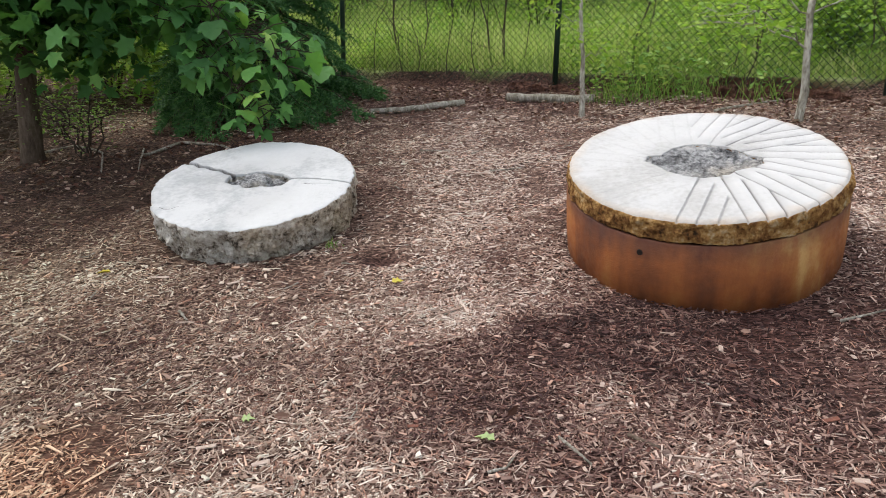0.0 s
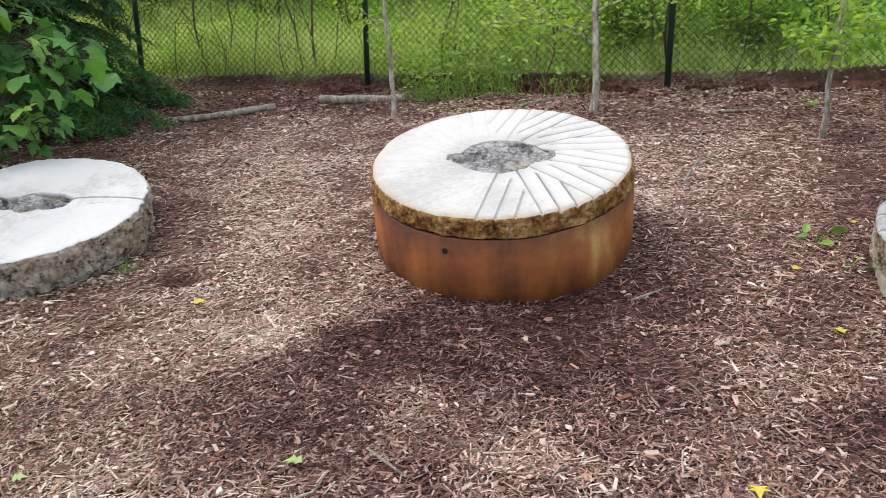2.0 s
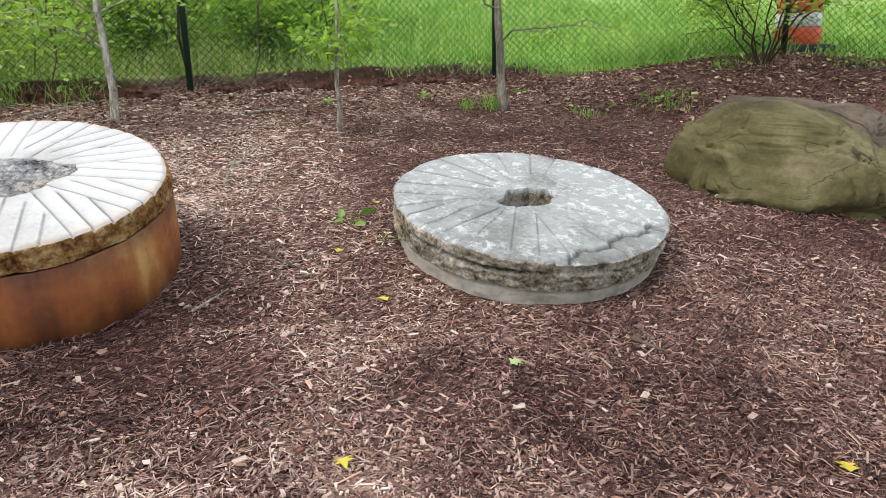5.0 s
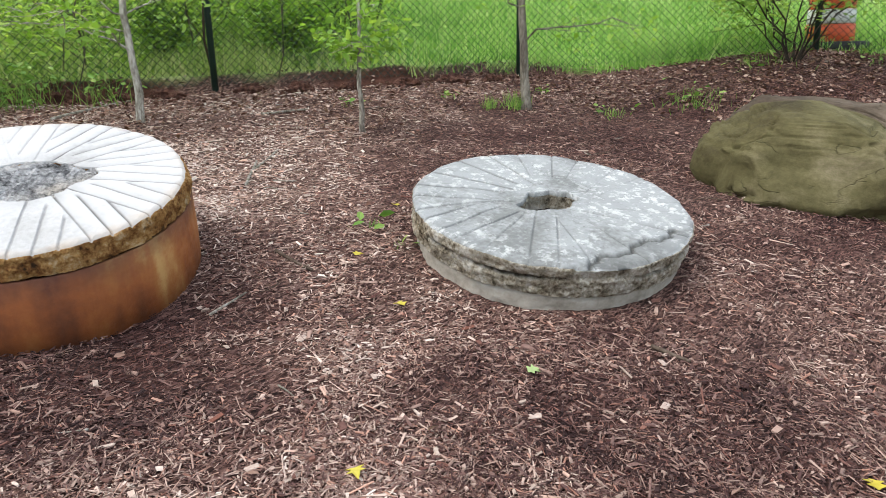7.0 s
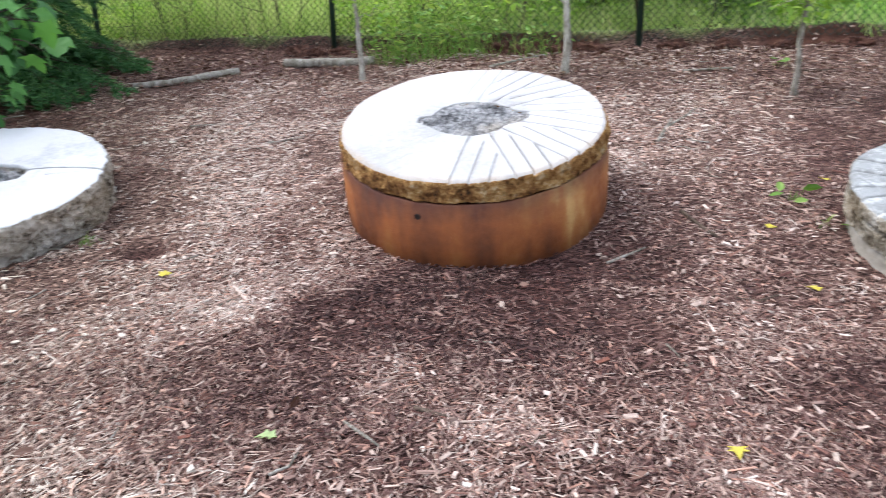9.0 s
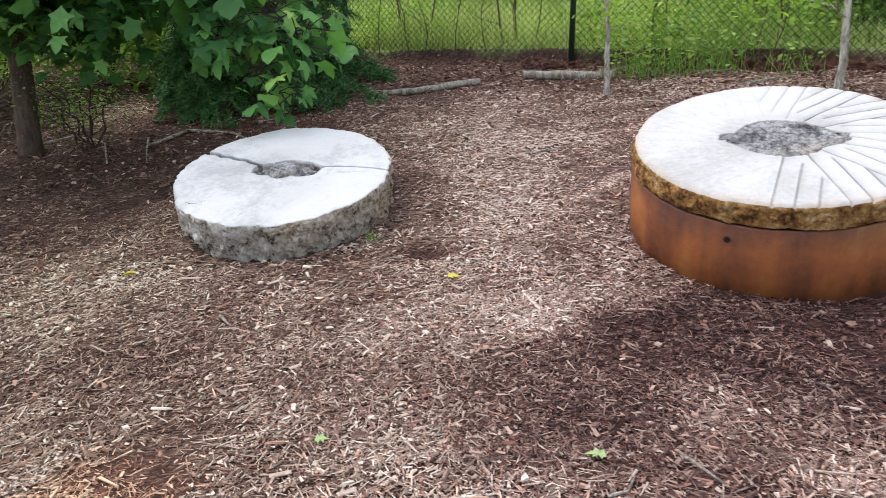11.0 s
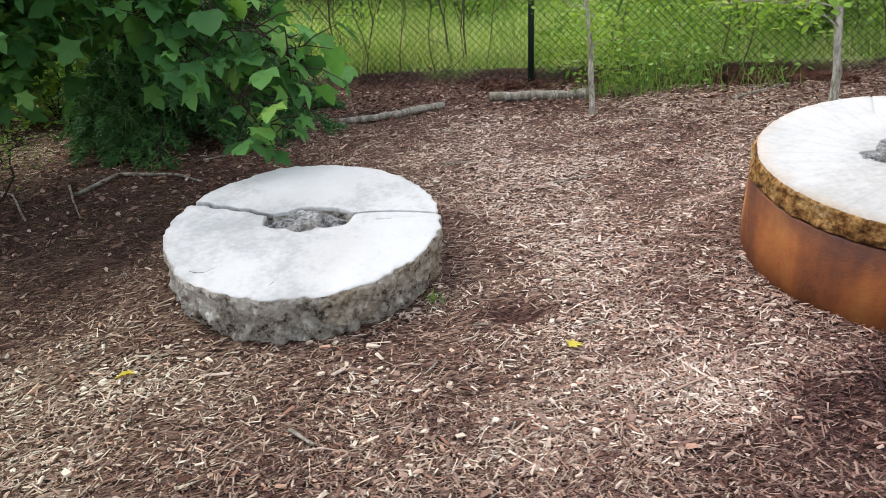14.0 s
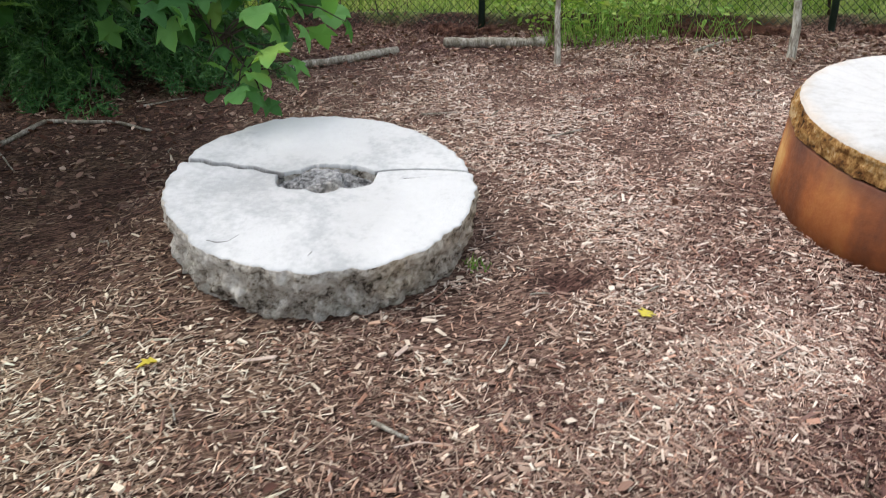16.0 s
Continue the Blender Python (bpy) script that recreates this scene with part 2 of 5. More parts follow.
def bark(name, stops, scale=14.0):
    n = Nodes(name)
    m = n.tree.nodes.new("ShaderNodeMapping")
    m.inputs["Scale"].default_value = (1, 1, 0.3)
    n.tree.links.new(n.pos(), m.inputs[0])
    tone = n.math("ADD", n.math("MULTIPLY", n.noise(scale, m.outputs[0], 5), 0.6), n.math("MULTIPLY", n.noise(scale * 5, m.outputs[0], 4), 0.4))
    return n.done(n.ramp(tone, stops), 0.9, n.noise(scale * 4, m.outputs[0], 5), 0.012, spec=0.15)


GROUND = ground_material()
CHIPS = chip_material()
FACE_CLEAN = stone_face("white_granite_face", (0.53, 0.535, 0.532), (0.4, 0.41, 0.412), soil=(0.16, 0.15, 0.14))
FACE_RING = stone_face("stained_granite_face", (0.52, 0.518, 0.51), (0.43, 0.424, 0.41), stain=(0.45, 0.28, 0.12), soil=(0.07, 0.066, 0.06))
FACE_LICHEN = stone_face("lichened_stone_face", (0.3, 0.312, 0.308), (0.19, 0.196, 0.188), lichen=(0.56, 0.57, 0.55), soil=(0.05, 0.05, 0.045))
SIDE_GREY = stone_side("rough_grey_side", [(0.35, (0.07, 0.058, 0.045)), (0.41, (0.33, 0.29, 0.24)), (0.5, (0.58, 0.545, 0.48)), (0.62, (0.76, 0.735, 0.68))])
SIDE_RUST = stone_side("rust_stained_side", [(0.32, (0.045, 0.026, 0.014)), (0.42, (0.24, 0.11, 0.035)), (0.54, (0.48, 0.28, 0.1)), (0.66, (0.64, 0.5, 0.31))])
SIDE_LAYER = stone_side("layered_stone_side", [(0.34, (0.08, 0.065, 0.045)), (0.42, (0.27, 0.23, 0.165)), (0.52, (0.45, 0.41, 0.33)), (0.63, (0.64, 0.61, 0.54))])
CONCRETE = plain("weathered_concrete", [(0.3, (0.17, 0.15, 0.12)), (0.5, (0.34, 0.31, 0.26)), (0.7, (0.46, 0.44, 0.39))], 7, 0.9, 0.006)
GRAVEL = stone_side("grey_gravel", [(0.34, (0.06, 0.06, 0.062)), (0.46, (0.28, 0.28, 0.28)), (0.6, (0.6, 0.6, 0.6))])
RUST = rust_material()
CRACK = plain("grey_crack", [(0.3, (0.06, 0.055, 0.05)), (0.7, (0.16, 0.15, 0.14))], 30)
HOLE = plain("dark_hole", [(0.3, (0.01, 0.007, 0.006)), (0.7, (0.03, 0.02, 0.015))], 30)
ROCK = rock_material("mossy_tan_rock", [(0.32, (0.036, 0.029, 0.015)), (0.42, (0.068, 0.058, 0.025)), (0.51, (0.105, 0.094, 0.042)), (0.6, (0.165, 0.143, 0.078)), (0.7, (0.25, 0.21, 0.135))])
ROCK_BROWN = rock_material("brown_rock", [(0.3, (0.03, 0.022, 0.016)), (0.5, (0.09, 0.07, 0.05)), (0.75, (0.2, 0.16, 0.12))])
COATED = plain("green_coated_steel", [(0.3, (0.006, 0.022, 0.016)), (0.7, (0.014, 0.04, 0.03))], 9, 0.4, 0.0005, spec=0.5)
WIRE = plain("dark_green_wire", [(0.3, (0.008, 0.022, 0.014)), (0.7, (0.02, 0.045, 0.03))], 9, 0.5, 0.0002, spec=0.4)
BARK_GREY = bark("grey_bark", [(0.34, (0.08, 0.068, 0.052)), (0.47, (0.26, 0.235, 0.195)), (0.6, (0.55, 0.53, 0.47))])
BARK_MIXED = bark("grey_brown_bark", [(0.3, (0.05, 0.042, 0.034)), (0.48, (0.16, 0.14, 0.11)), (0.65, (0.34, 0.31, 0.26))])
BARK_BROWN = bark("brown_bark", [(0.3, (0.035, 0.025, 0.018)), (0.5, (0.095, 0.07, 0.052)), (0.72, (0.18, 0.14, 0.11))])
BARK_DARK = bark("dark_bark", [(0.3, (0.018, 0.014, 0.01)), (0.7, (0.07, 0.055, 0.042))])
DEADWOOD = bark("pale_deadwood", [(0.3, (0.06, 0.05, 0.04)), (0.48, (0.22, 0.2, 0.16)), (0.66, (0.5, 0.48, 0.43))], 22)
LEAF_BROAD = foliage("broad_green_leaves", [(0.0, (0.035, 0.11, 0.035)), (0.4, (0.075, 0.21, 0.06)), (0.75, (0.15, 0.36, 0.095)), (1.0, (0.32, 0.5, 0.12))], 0.5, 0.45)
LEAF_YOUNG = foliage("light_green_leaves", [(0.0, (0.16, 0.3, 0.05)), (0.5, (0.3, 0.5, 0.09)), (1.0, (0.5, 0.66, 0.16))], 0.5, 0.55)
LEAF_BUSH = foliage("bush_leaves", [(0.0, (0.16, 0.28, 0.06)), (0.5, (0.32, 0.5, 0.12)), (1.0, (0.56, 0.68, 0.25))], 0.5, 0.55)
NEEDLES = foliage("dark_needles", [(0.0, (0.022, 0.075, 0.026)), (0.6, (0.06, 0.16, 0.05)), (1.0, (0.13, 0.27, 0.075))], 0.6, 0.15)
GRASS = foliage("grass_blades", [(0.0, (0.13, 0.2, 0.04)), (0.3, (0.34, 0.48, 0.13)), (0.6, (0.6, 0.7, 0.28)), (1.0, (0.82, 0.78, 0.46))])
WEEDS = foliage("weed_leaves", [(0.0, (0.08, 0.18, 0.035)), (0.5, (0.2, 0.36, 0.075)), (1.0, (0.42, 0.52, 0.16))])
LAWN = foliage("lawn_blades", [(0.0, (0.07, 0.16, 0.03)), (0.35, (0.22, 0.44, 0.08)), (0.7, (0.44, 0.64, 0.2)), (1.0, (0.68, 0.7, 0.38))])
LITTER = foliage("dead_leaves", [(0.0, (0.05, 0.022, 0.015)), (0.4, (0.12, 0.058, 0.042)), (0.7, (0.27, 0.17, 0.13)), (1.0, (0.62, 0.5, 0.42))], 0.8, 0.1)
YELLOW = foliage("yellow_leaf", [(0.0, (0.5, 0.4, 0.04)), (1.0, (0.62, 0.55, 0.1))], 0.5, 0.2)
PALE_GREEN = foliage("pale_green_leaf", [(0.0, (0.3, 0.42, 0.16)), (1.0, (0.42, 0.5, 0.25))], 0.5, 0.2)
ORANGE = plain("orange_sheeting", [(0.3, (0.6, 0.075, 0.02)), (0.7, (0.75, 0.12, 0.03))], 6, 0.45, 0.0005, spec=0.5)
WHITE = plain("white_sheeting", [(0.3, (0.62, 0.62, 0.62)), (0.7, (0.8, 0.8, 0.8))], 6, 0.4, 0.0005, spec=0.5)
RUBBER = plain("black_rubber", [(0.3, (0.02, 0.02, 0.022)), (0.7, (0.06, 0.06, 0.062))], 12, 0.85)


# ---- building helpers ----
def mesh_from(name, verts, faces, mats, smooth=False, index=None, attrs=None):
    me = bpy.data.meshes.new(name)
    me.from_pydata([tuple(v) for v in verts] if not isinstance(verts, np.ndarray) else verts.tolist(), [],
                   faces.tolist() if isinstance(faces, np.ndarray) else faces)
    for m in mats:
        me.materials.append(m)
    if index is not None:
        me.polygons.foreach_set("material_index", np.asarray(index, dtype=np.int32))
    if smooth:
        me.polygons.foreach_set("use_smooth", np.ones(len(me.polygons), dtype=bool))
    for key, values in (attrs or {}).items():
        me.attributes.new(key, "FLOAT", "POINT").data.foreach_set("value", np.asarray(values, dtype=np.float32))
    me.update()
    return me


def part(name, me, parent, label=""):
    """Links a mesh as one part under a thing."""
    ob = new(name, me)
    ob.parent = parent
    return tagged(ob, label)


def thing(name, label, category, m=None, group="", kind="", data=None):
    ob = new(name, data)
    if m is not None:
        ob.matrix_world = m
    return tagged(ob, label, category, group, kind)


def tube(points, radii, sides=8):
    """Verts and faces of a tapered tube along points, closed at both ends."""
    pts = [Vector(p) for p in points]
    verts, faces = [], []
    u = None
    for i, p in enumerate(pts):
        d = (pts[min(i + 1, len(pts) - 1)] - pts[max(i - 1, 0)]).normalized()
        if u is None:
            u = d.to_track_quat("Z", "Y") @ Vector((1, 0, 0))
        u = (u - d * u.dot(d)).normalized()
        w = d.cross(u)
        for k in range(sides):
            a = 2 * math.pi * k / sides
            verts.append(tuple(p + u * (radii[i] * math.cos(a)) + w * (radii[i] * math.sin(a))))
    for i in range(len(pts) - 1):
        for k in range(sides):
            a, b = i * sides + k, i * sides + (k + 1) % sides
            faces.append((a, b, b + sides, a + sides))
    faces.append(tuple(range(sides - 1, -1, -1)))
    faces.append(tuple(range((len(pts) - 1) * sides, len(pts) * sides)))
    return verts, faces


def joined(pieces):
    verts, faces = [], []
    for v, f in pieces:
        o = len(verts)
        verts += v
        faces += [tuple(i + o for i in q) for q in f]
    return verts, faces


def waves(x, y, scale, seed):
    """Smooth noise between about -1 and 1, on whole arrays."""
    rng = np.random.RandomState(seed)
    out = np.zeros_like(np.asarray(x, dtype=float))
    for k in range(7):
        a, ph = rng.rand() * 6.283, rng.rand() * 6.283
        w = scale * (0.6 + 1.3 * rng.rand())
        out = out + np.sin((x * math.cos(a) + y * math.sin(a)) * w + ph + 1.3 * np.sin((y * math.cos(a) - x * math.sin(a)) * w * 0.7 + ph * 2))
    return out / 4.0


def smooth_step(v):
    v = np.clip(v, 0, 1)
    return v * v * (3 - 2 * v)


# ---- the lie of the land ----
SLOPE_X, SLOPE_Y = 0.0845, 0.1287
POSTS = [(-6.8, 12.43), (-4.15, 10.92), (-1.3, 9.3), (1.16, 7.89), (3.82, 6.38), (6.55, 4.88), (8.40, 2.5), (9.4, -0.4), (10.2, -3.3)]
# centre of the face, its normal, face radius, whole height
STONE_SPLIT = ((-1.098, 4.082, 0.719), (-0.0601, -0.2773, 0.9589), 0.576, 0.206)
STONE_RING = ((1.159, 3.237, 0.999), (-0.1394, -0.2595, 0.9556), 0.592, 0.401)
STONE_LICHEN = ((2.974, 1.993, 0.764), (-0.1001, -0.2009, 0.9745), 0.646, 0.223)


def beyond(x, y):
    """Metres past the fence line; negative on the mulch."""
    x, y = np.asarray(x, dtype=float), np.asarray(y, dtype=float)
    best, sign = np.full(np.broadcast(x, y).shape, 1e9), np.ones(np.broadcast(x, y).shape)
    ext = [(POSTS[0][0] - 300, POSTS[0][1] + 171)] + POSTS + [(POSTS[-1][0] + 80, POSTS[-1][1] - 300)]
    for (ax, ay), (bx, by) in zip(ext, ext[1:]):
        dx, dy = bx - ax, by - ay
        s = np.clip(((x - ax) * dx + (y - ay) * dy) / (dx * dx + dy * dy), 0, 1)
        ex, ey = x - ax - s * dx, y - ay - s * dy
        d = np.hypot(ex, ey)
        near = d < best
        best = np.where(near, d, best)
        sign = np.where(near, np.sign(dx * ey - dy * ex), sign)
    return best * sign


def height(x, y):
    x, y = np.asarray(x, dtype=float), np.asarray(y, dtype=float)
    far = np.hypot(x, y - 3)
    reach = np.where(far > 40, 40 + (far - 40) * 0.15, far) / np.maximum(far, 1e-6)
    z = reach * (SLOPE_X * x + SLOPE_Y * (y - 3)) + SLOPE_Y * 3
    z = z + 0.36 * smooth_step((x - 5.4) / 2.8) * smooth_step((5.0 - y) / 2.6)
    b = beyond(x, y)
    z = z + 0.14 * smooth_step((b + 0.05) / 0.16) * smooth_step((7.6 - x) / 1.0)
    for c, n, r, h in (STONE_SPLIT, STONE_RING, STONE_LICHEN):
        bx, by, bz = (c[i] - h * n[i] for i in range(3))
        seat = bz - (n[0] * (x - bx) + n[1] * (y - by)) / n[2]
        near = smooth_step((r + 0.55 - np.hypot(x - bx, y - by)) / 0.55)
        z = z + near * np.maximum(seat - z, 0)
    z = z + 0.012 * waves(x, y, 2.3, 3) + 0.006 * waves(x, y, 9.0, 5)
    z = z - 0.07 * np.exp(-((x + 0.33) ** 2 + (y - 3.55) ** 2) / 0.009)
    return z


def ground_at(x, y):
    return float(height(x, y))


def axis(lo, hi, step, end):
    inner = list(np.arange(lo, hi, step))
    left, right, s = [], [], step
    a, b = inner[0], inner[-1]
    while a > -end or b < end:
        s *= 1.22
        a, b = a - s, b + s
        left.append(a)
        right.append(b)
    return np.array(left[::-1] + inner + right)


def build_ground():
    xs, ys = axis(-5.5, 10.5, 0.06, 700), axis(0.6, 11.0, 0.06, 700)
    gx, gy = np.meshgrid(xs, ys)
    x, y = gx.ravel(), gy.ravel()
    z = height(x, y) - 0.006
    b = beyond(x, y)
    ragged = b + 0.10 * waves(x, y, 4.0, 8)
    grass = smooth_step((ragged - 0.06) / 0.12)
    clay = smooth_step((ragged + 0.15) / 0.12) * smooth_step((0.2 - ragged) / 0.12) * smooth_step((waves(x, y, 1.6, 12) + 0.55) / 0.5) * smooth_step((x - 0.7) / 0.6) * smooth_step((6.9 - x) / 0.8)
    dry = paleness(x, y)
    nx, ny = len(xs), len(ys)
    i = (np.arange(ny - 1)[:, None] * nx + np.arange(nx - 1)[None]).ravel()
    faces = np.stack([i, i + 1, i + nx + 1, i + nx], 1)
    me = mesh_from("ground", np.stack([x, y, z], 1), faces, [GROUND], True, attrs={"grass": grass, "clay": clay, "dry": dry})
    thing("ground", "sloping ground of brown bark mulch with grass beyond the fence", "ground", kind="structure", data=me)


def paleness(x, y):
    """How pale the mulch is by place: palest in the open strip between the stones and the near left."""
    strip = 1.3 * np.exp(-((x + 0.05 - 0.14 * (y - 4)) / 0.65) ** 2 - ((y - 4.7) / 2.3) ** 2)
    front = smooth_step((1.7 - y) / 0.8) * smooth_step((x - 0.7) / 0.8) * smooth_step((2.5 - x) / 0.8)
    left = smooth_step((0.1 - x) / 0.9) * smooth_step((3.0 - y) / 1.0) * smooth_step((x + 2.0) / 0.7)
    # darker mulch in front of the ring stone
    ring_front = np.exp(-((x - 0.66) / 0.9) ** 2 - ((y - 2.62) / 0.52) ** 2) + 0.35 * np.exp(-((x - 1.25) / 0.5) ** 2 - ((y - 2.25) / 0.4) ** 2)
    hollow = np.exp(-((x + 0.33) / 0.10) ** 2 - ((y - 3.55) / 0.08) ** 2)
    # under the trees: dark bare soil, with the trees' shade put into the colour
    darkened = np.exp(-((x + 2.1) / 1.1) ** 2 - ((y - 6.1) / 0.9) ** 2)
    open_left = np.exp(-((x + 2.5) / 0.7) ** 2 - ((y - 3.9) / 0.8) ** 2)
    right = smooth_step((x - 1.3) / 1.0) * smooth_step((3.2 - y) / 1.0)
    back = smooth_step((y - 3.6) / 1.0) * smooth_step((x - 1.2) / 0.8) * smooth_step((6.0 - x) / 1.0)
    gap = np.exp(-((x - 2.2) / 0.9) ** 2 - ((y - 3.7) / 1.3) ** 2)
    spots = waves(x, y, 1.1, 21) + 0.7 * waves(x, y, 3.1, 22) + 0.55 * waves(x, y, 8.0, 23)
    ring_front = ring_front * (0.85 + 0.45 * waves(x, y, 4.5, 24))
    return np.clip(0.395 + 0.57 * strip + 0.26 * left + 0.36 * gap - 0.58 * ring_front - 0.9 * hollow - 0.55 * darkened + 0.06 * open_left - 0.06 * right + 0.06 * front - 0.06 * smooth_step((x - 4.6) / 1.5) - 0.18 * smooth_step((x - 3.1) / 1.0) * smooth_step((2.6 - y) / 1.0) + 0.22 * back + 0.26 * spots, 0, 1)


build_ground()


# ---- the three millstones ----
def stand_on(c, n, h):
    """The pose at the foot of a tilted round thing whose face lies at c."""
    n = Vector(n).normalized()
    u = (Vector((1, 0, 0)) - n * n.x).normalized()
    v = n.cross(u)
    m = Matrix((u, v, n)).transposed().to_4x4()
    return Matrix.Translation(Vector(c) - n * h) @ m


def millstone_mesh(name, radius, thick, eye, dress, mats, seed, lumps=0.02, ragged=0.012, fine=(), deep=0.1, lean=0.0, foot=0.0, seam=0.0, step=0.5, bevel=0.011):
    """A round stone: a dressed face, an eye through it, and a rough hewn side."""
    ang = list(np.arange(0, 360, step))
    for lo, hi in fine:
        ang += list(np.arange(lo, hi, 0.3))
    ang = np.radians(np.unique(np.round(np.array(ang) % 360, 3)))
    count = len(ang)
    ca, sa = np.cos(ang), np.sin(ang)
    edge = np.array([radius * (1 + ragged * noise.noise((a * 5, b * 5, seed)) + 0.7 * ragged * noise.noise((a * 14, b * 14, seed)) + 0.8 * min(ragged, 0.0045) * noise.noise((a * 33, b * 33, seed))) for a, b in zip(ca, sa)])
    inner = np.array([eye(math.degrees(a)) for a in ang])
    inner = inner * (1 + 0.05 * np.array([noise.noise((a * 9, b * 9, seed + 5)) for a, b in zip(ca, sa)]))
    rows, mark, dirt_shade = [], [], []
    for j in range(5):
        d = deep * (1 - j / 5)
        rows.append((inner * 1.0, np.full(count, thick - d)))
        mark.append(1)
        dirt_shade.append(np.zeros(count))
    for s in np.linspace(0, 1, 48):
        r = inner + (edge - inner) * s
        x, y = r * ca, r * sa
        z = thick - dress(x, y) - bevel * np.clip((s - 0.955) / 0.045, 0, 1) ** 2 + 0.002 * waves(x, y, 14, seed)
        rows.append((r, z))
        mark.append(0)
        dirt_shade.append(np.clip(dress(x, y) / 0.014, 0, 1) ** 1.2 * (s < 0.985))
    layers = 26 if seam else 14
    for j in range(1, layers + 1):
        f = j / layers
        z = thick - 0.014 - (thick + foot - 0.014) * f
        bump = np.array([lumps * (noise.noise((a * 4, b * 4, z * 9 + seed)) + 0.8 * noise.noise((a * 11, b * 11, z * 22 + seed)) + 0.6 * noise.noise((a * 26, b * 26, z * 45)) + 0.35 * noise.noise((a * 60, b * 60, z * 95))) for a, b in zip(ca, sa)])
        bed = np.array([0.4 + 0.16 * noise.noise((a * 2, b * 2, seed + 8)) + 0.05 * noise.noise((a * 17, b * 17, seed)) for a, b in zip(ca, sa)])
        gap = seam * np.exp(-((f - bed) / 0.055) ** 2) * np.clip(np.array([0.6 + 1.6 * noise.noise((a * 2.5, b * 2.5, seed + 3)) for a, b in zip(ca, sa)]), 0.1, 1)
        gap = gap + 0.35 * seam * (f < bed - 0.02) * np.clip(np.array([noise.noise((a * 3.3, b * 3.3, seed + 6)) for a, b in zip(ca, sa)]), 0, 1)
        rows.append((radius + (edge - radius) * (1 - 0.8 * f) + 0.006 + bump * min(1, f * 3) + lean * f - gap, np.full(count, z)))
        mark.append(1)
        # marks the undercut seam, so its shade is coloured in
        dirt_shade.append(np.clip(gap / 0.03, 0, 1))
    verts = np.concatenate([np.stack([r * ca, r * sa, z], 1) for r, z in rows])
    faces, index = [], []
    for k in range(len(rows) - 1):
        i = np.arange(count)
        j = (i + 1) % count
        a, b = k * count, (k + 1) * count
        faces.append(np.stack([a + i, b + i, b + j, a + j], 1))
        index += [1 if mark[k] and mark[k + 1] or (k >= 52) else 0] * count
    return mesh_from(name, verts, np.concatenate(faces), mats, True, index, {"groove": np.concatenate(dirt_shade)})


def gravel_mesh(name, eye, level, size, count, mat, seed):
    """Pebbles packed into the eye of a stone."""
    rng = random.Random(seed)
    ball = bmesh.new()
    bmesh.ops.create_icosphere(ball, subdivisions=1, radius=1)
    base = np.array([v.co[:] for v in ball.verts])
    tri = np.array([[v.index for v in f.verts] for f in ball.faces])
    ball.free()
    verts, faces, off = [], [], 0
    for _ in range(count):
        a = rng.uniform(0, 360)
        r = eye(a) * math.sqrt(rng.random()) * 1.0
        s = size * rng.uniform(0.5, 1.4)
        pts = base * np.array([s * rng.uniform(0.7, 1.3), s * rng.uniform(0.7, 1.3), s * 0.7]) * (1 + 0.25 * np.random.rand(len(base), 1))
        pts = pts + np.array([r * math.cos(radians(a)), r * math.sin(radians(a)), level - 0.4 * s + rng.uniform(-0.006, 0.006)])
        verts.append(pts)
        faces.append(tri + off)
        off += len(base)
    ring = np.radians(np.arange(0, 360, 3))
    floor = np.array([[eye(math.degrees(a)) * 1.02 * math.cos(a), eye(math.degrees(a)) * 1.02 * math.sin(a), level - 0.012] for a in ring])
    verts.append(floor)
    me = mesh_from(name, np.concatenate(verts), [tuple(f) for f in np.concatenate(faces)] + [tuple(range(off, off + len(ring)))], [mat])
    return me


def by_angle(table):
    """A radius for every angle, between those of the table."""
    deg = [a for a, r in table]
    rad = [r for a, r in table]
    return lambda a: float(np.interp(a % 360, deg, rad, period=360))


def furrows(x, y, cuts, wide, deep, seed):
    """Saw-tooth grooves, each an angle, its distance from the centre and where it begins; steep on one side."""
    cut = np.zeros_like(x)
    rng = np.random.RandomState(seed)
    for a, off, start in cuts:
        a = math.radians(a)
        d = -x * math.sin(a) + y * math.cos(a) + off
        along = x * math.cos(a) + y * math.sin(a)
        w = wide * rng.uniform(0.8, 1.25)
        edge = np.clip(1.5 - np.abs(d) / 0.0045, 0, 1)
        groove = deep * rng.uniform(0.75, 1.05) * np.maximum(0.4 * np.clip(1 - d / w, 0, 1) * (d > 0), edge) * smooth_step((along - start) / 0.03)
        cut = np.maximum(cut, groove)
    return cut


# the dressing of the white stone: harps of three parallel furrows, each harp turned on from the last
HARPS = [(53.8 - 24.6 * k + t, off - 0.006 * math.sin(k * 2.3), (0.17, 0.22, 0.33)[j]) for k in range(8) for j, (off, t) in enumerate(((-0.030, 0), (-0.102, 0.3), (-0.172, 1.0)))]
WORN_HARPS = [(53.8 + 24.6 * k, off, 0.2) for k in range(1, 7) for off in (-0.03, -0.102, -0.172)]
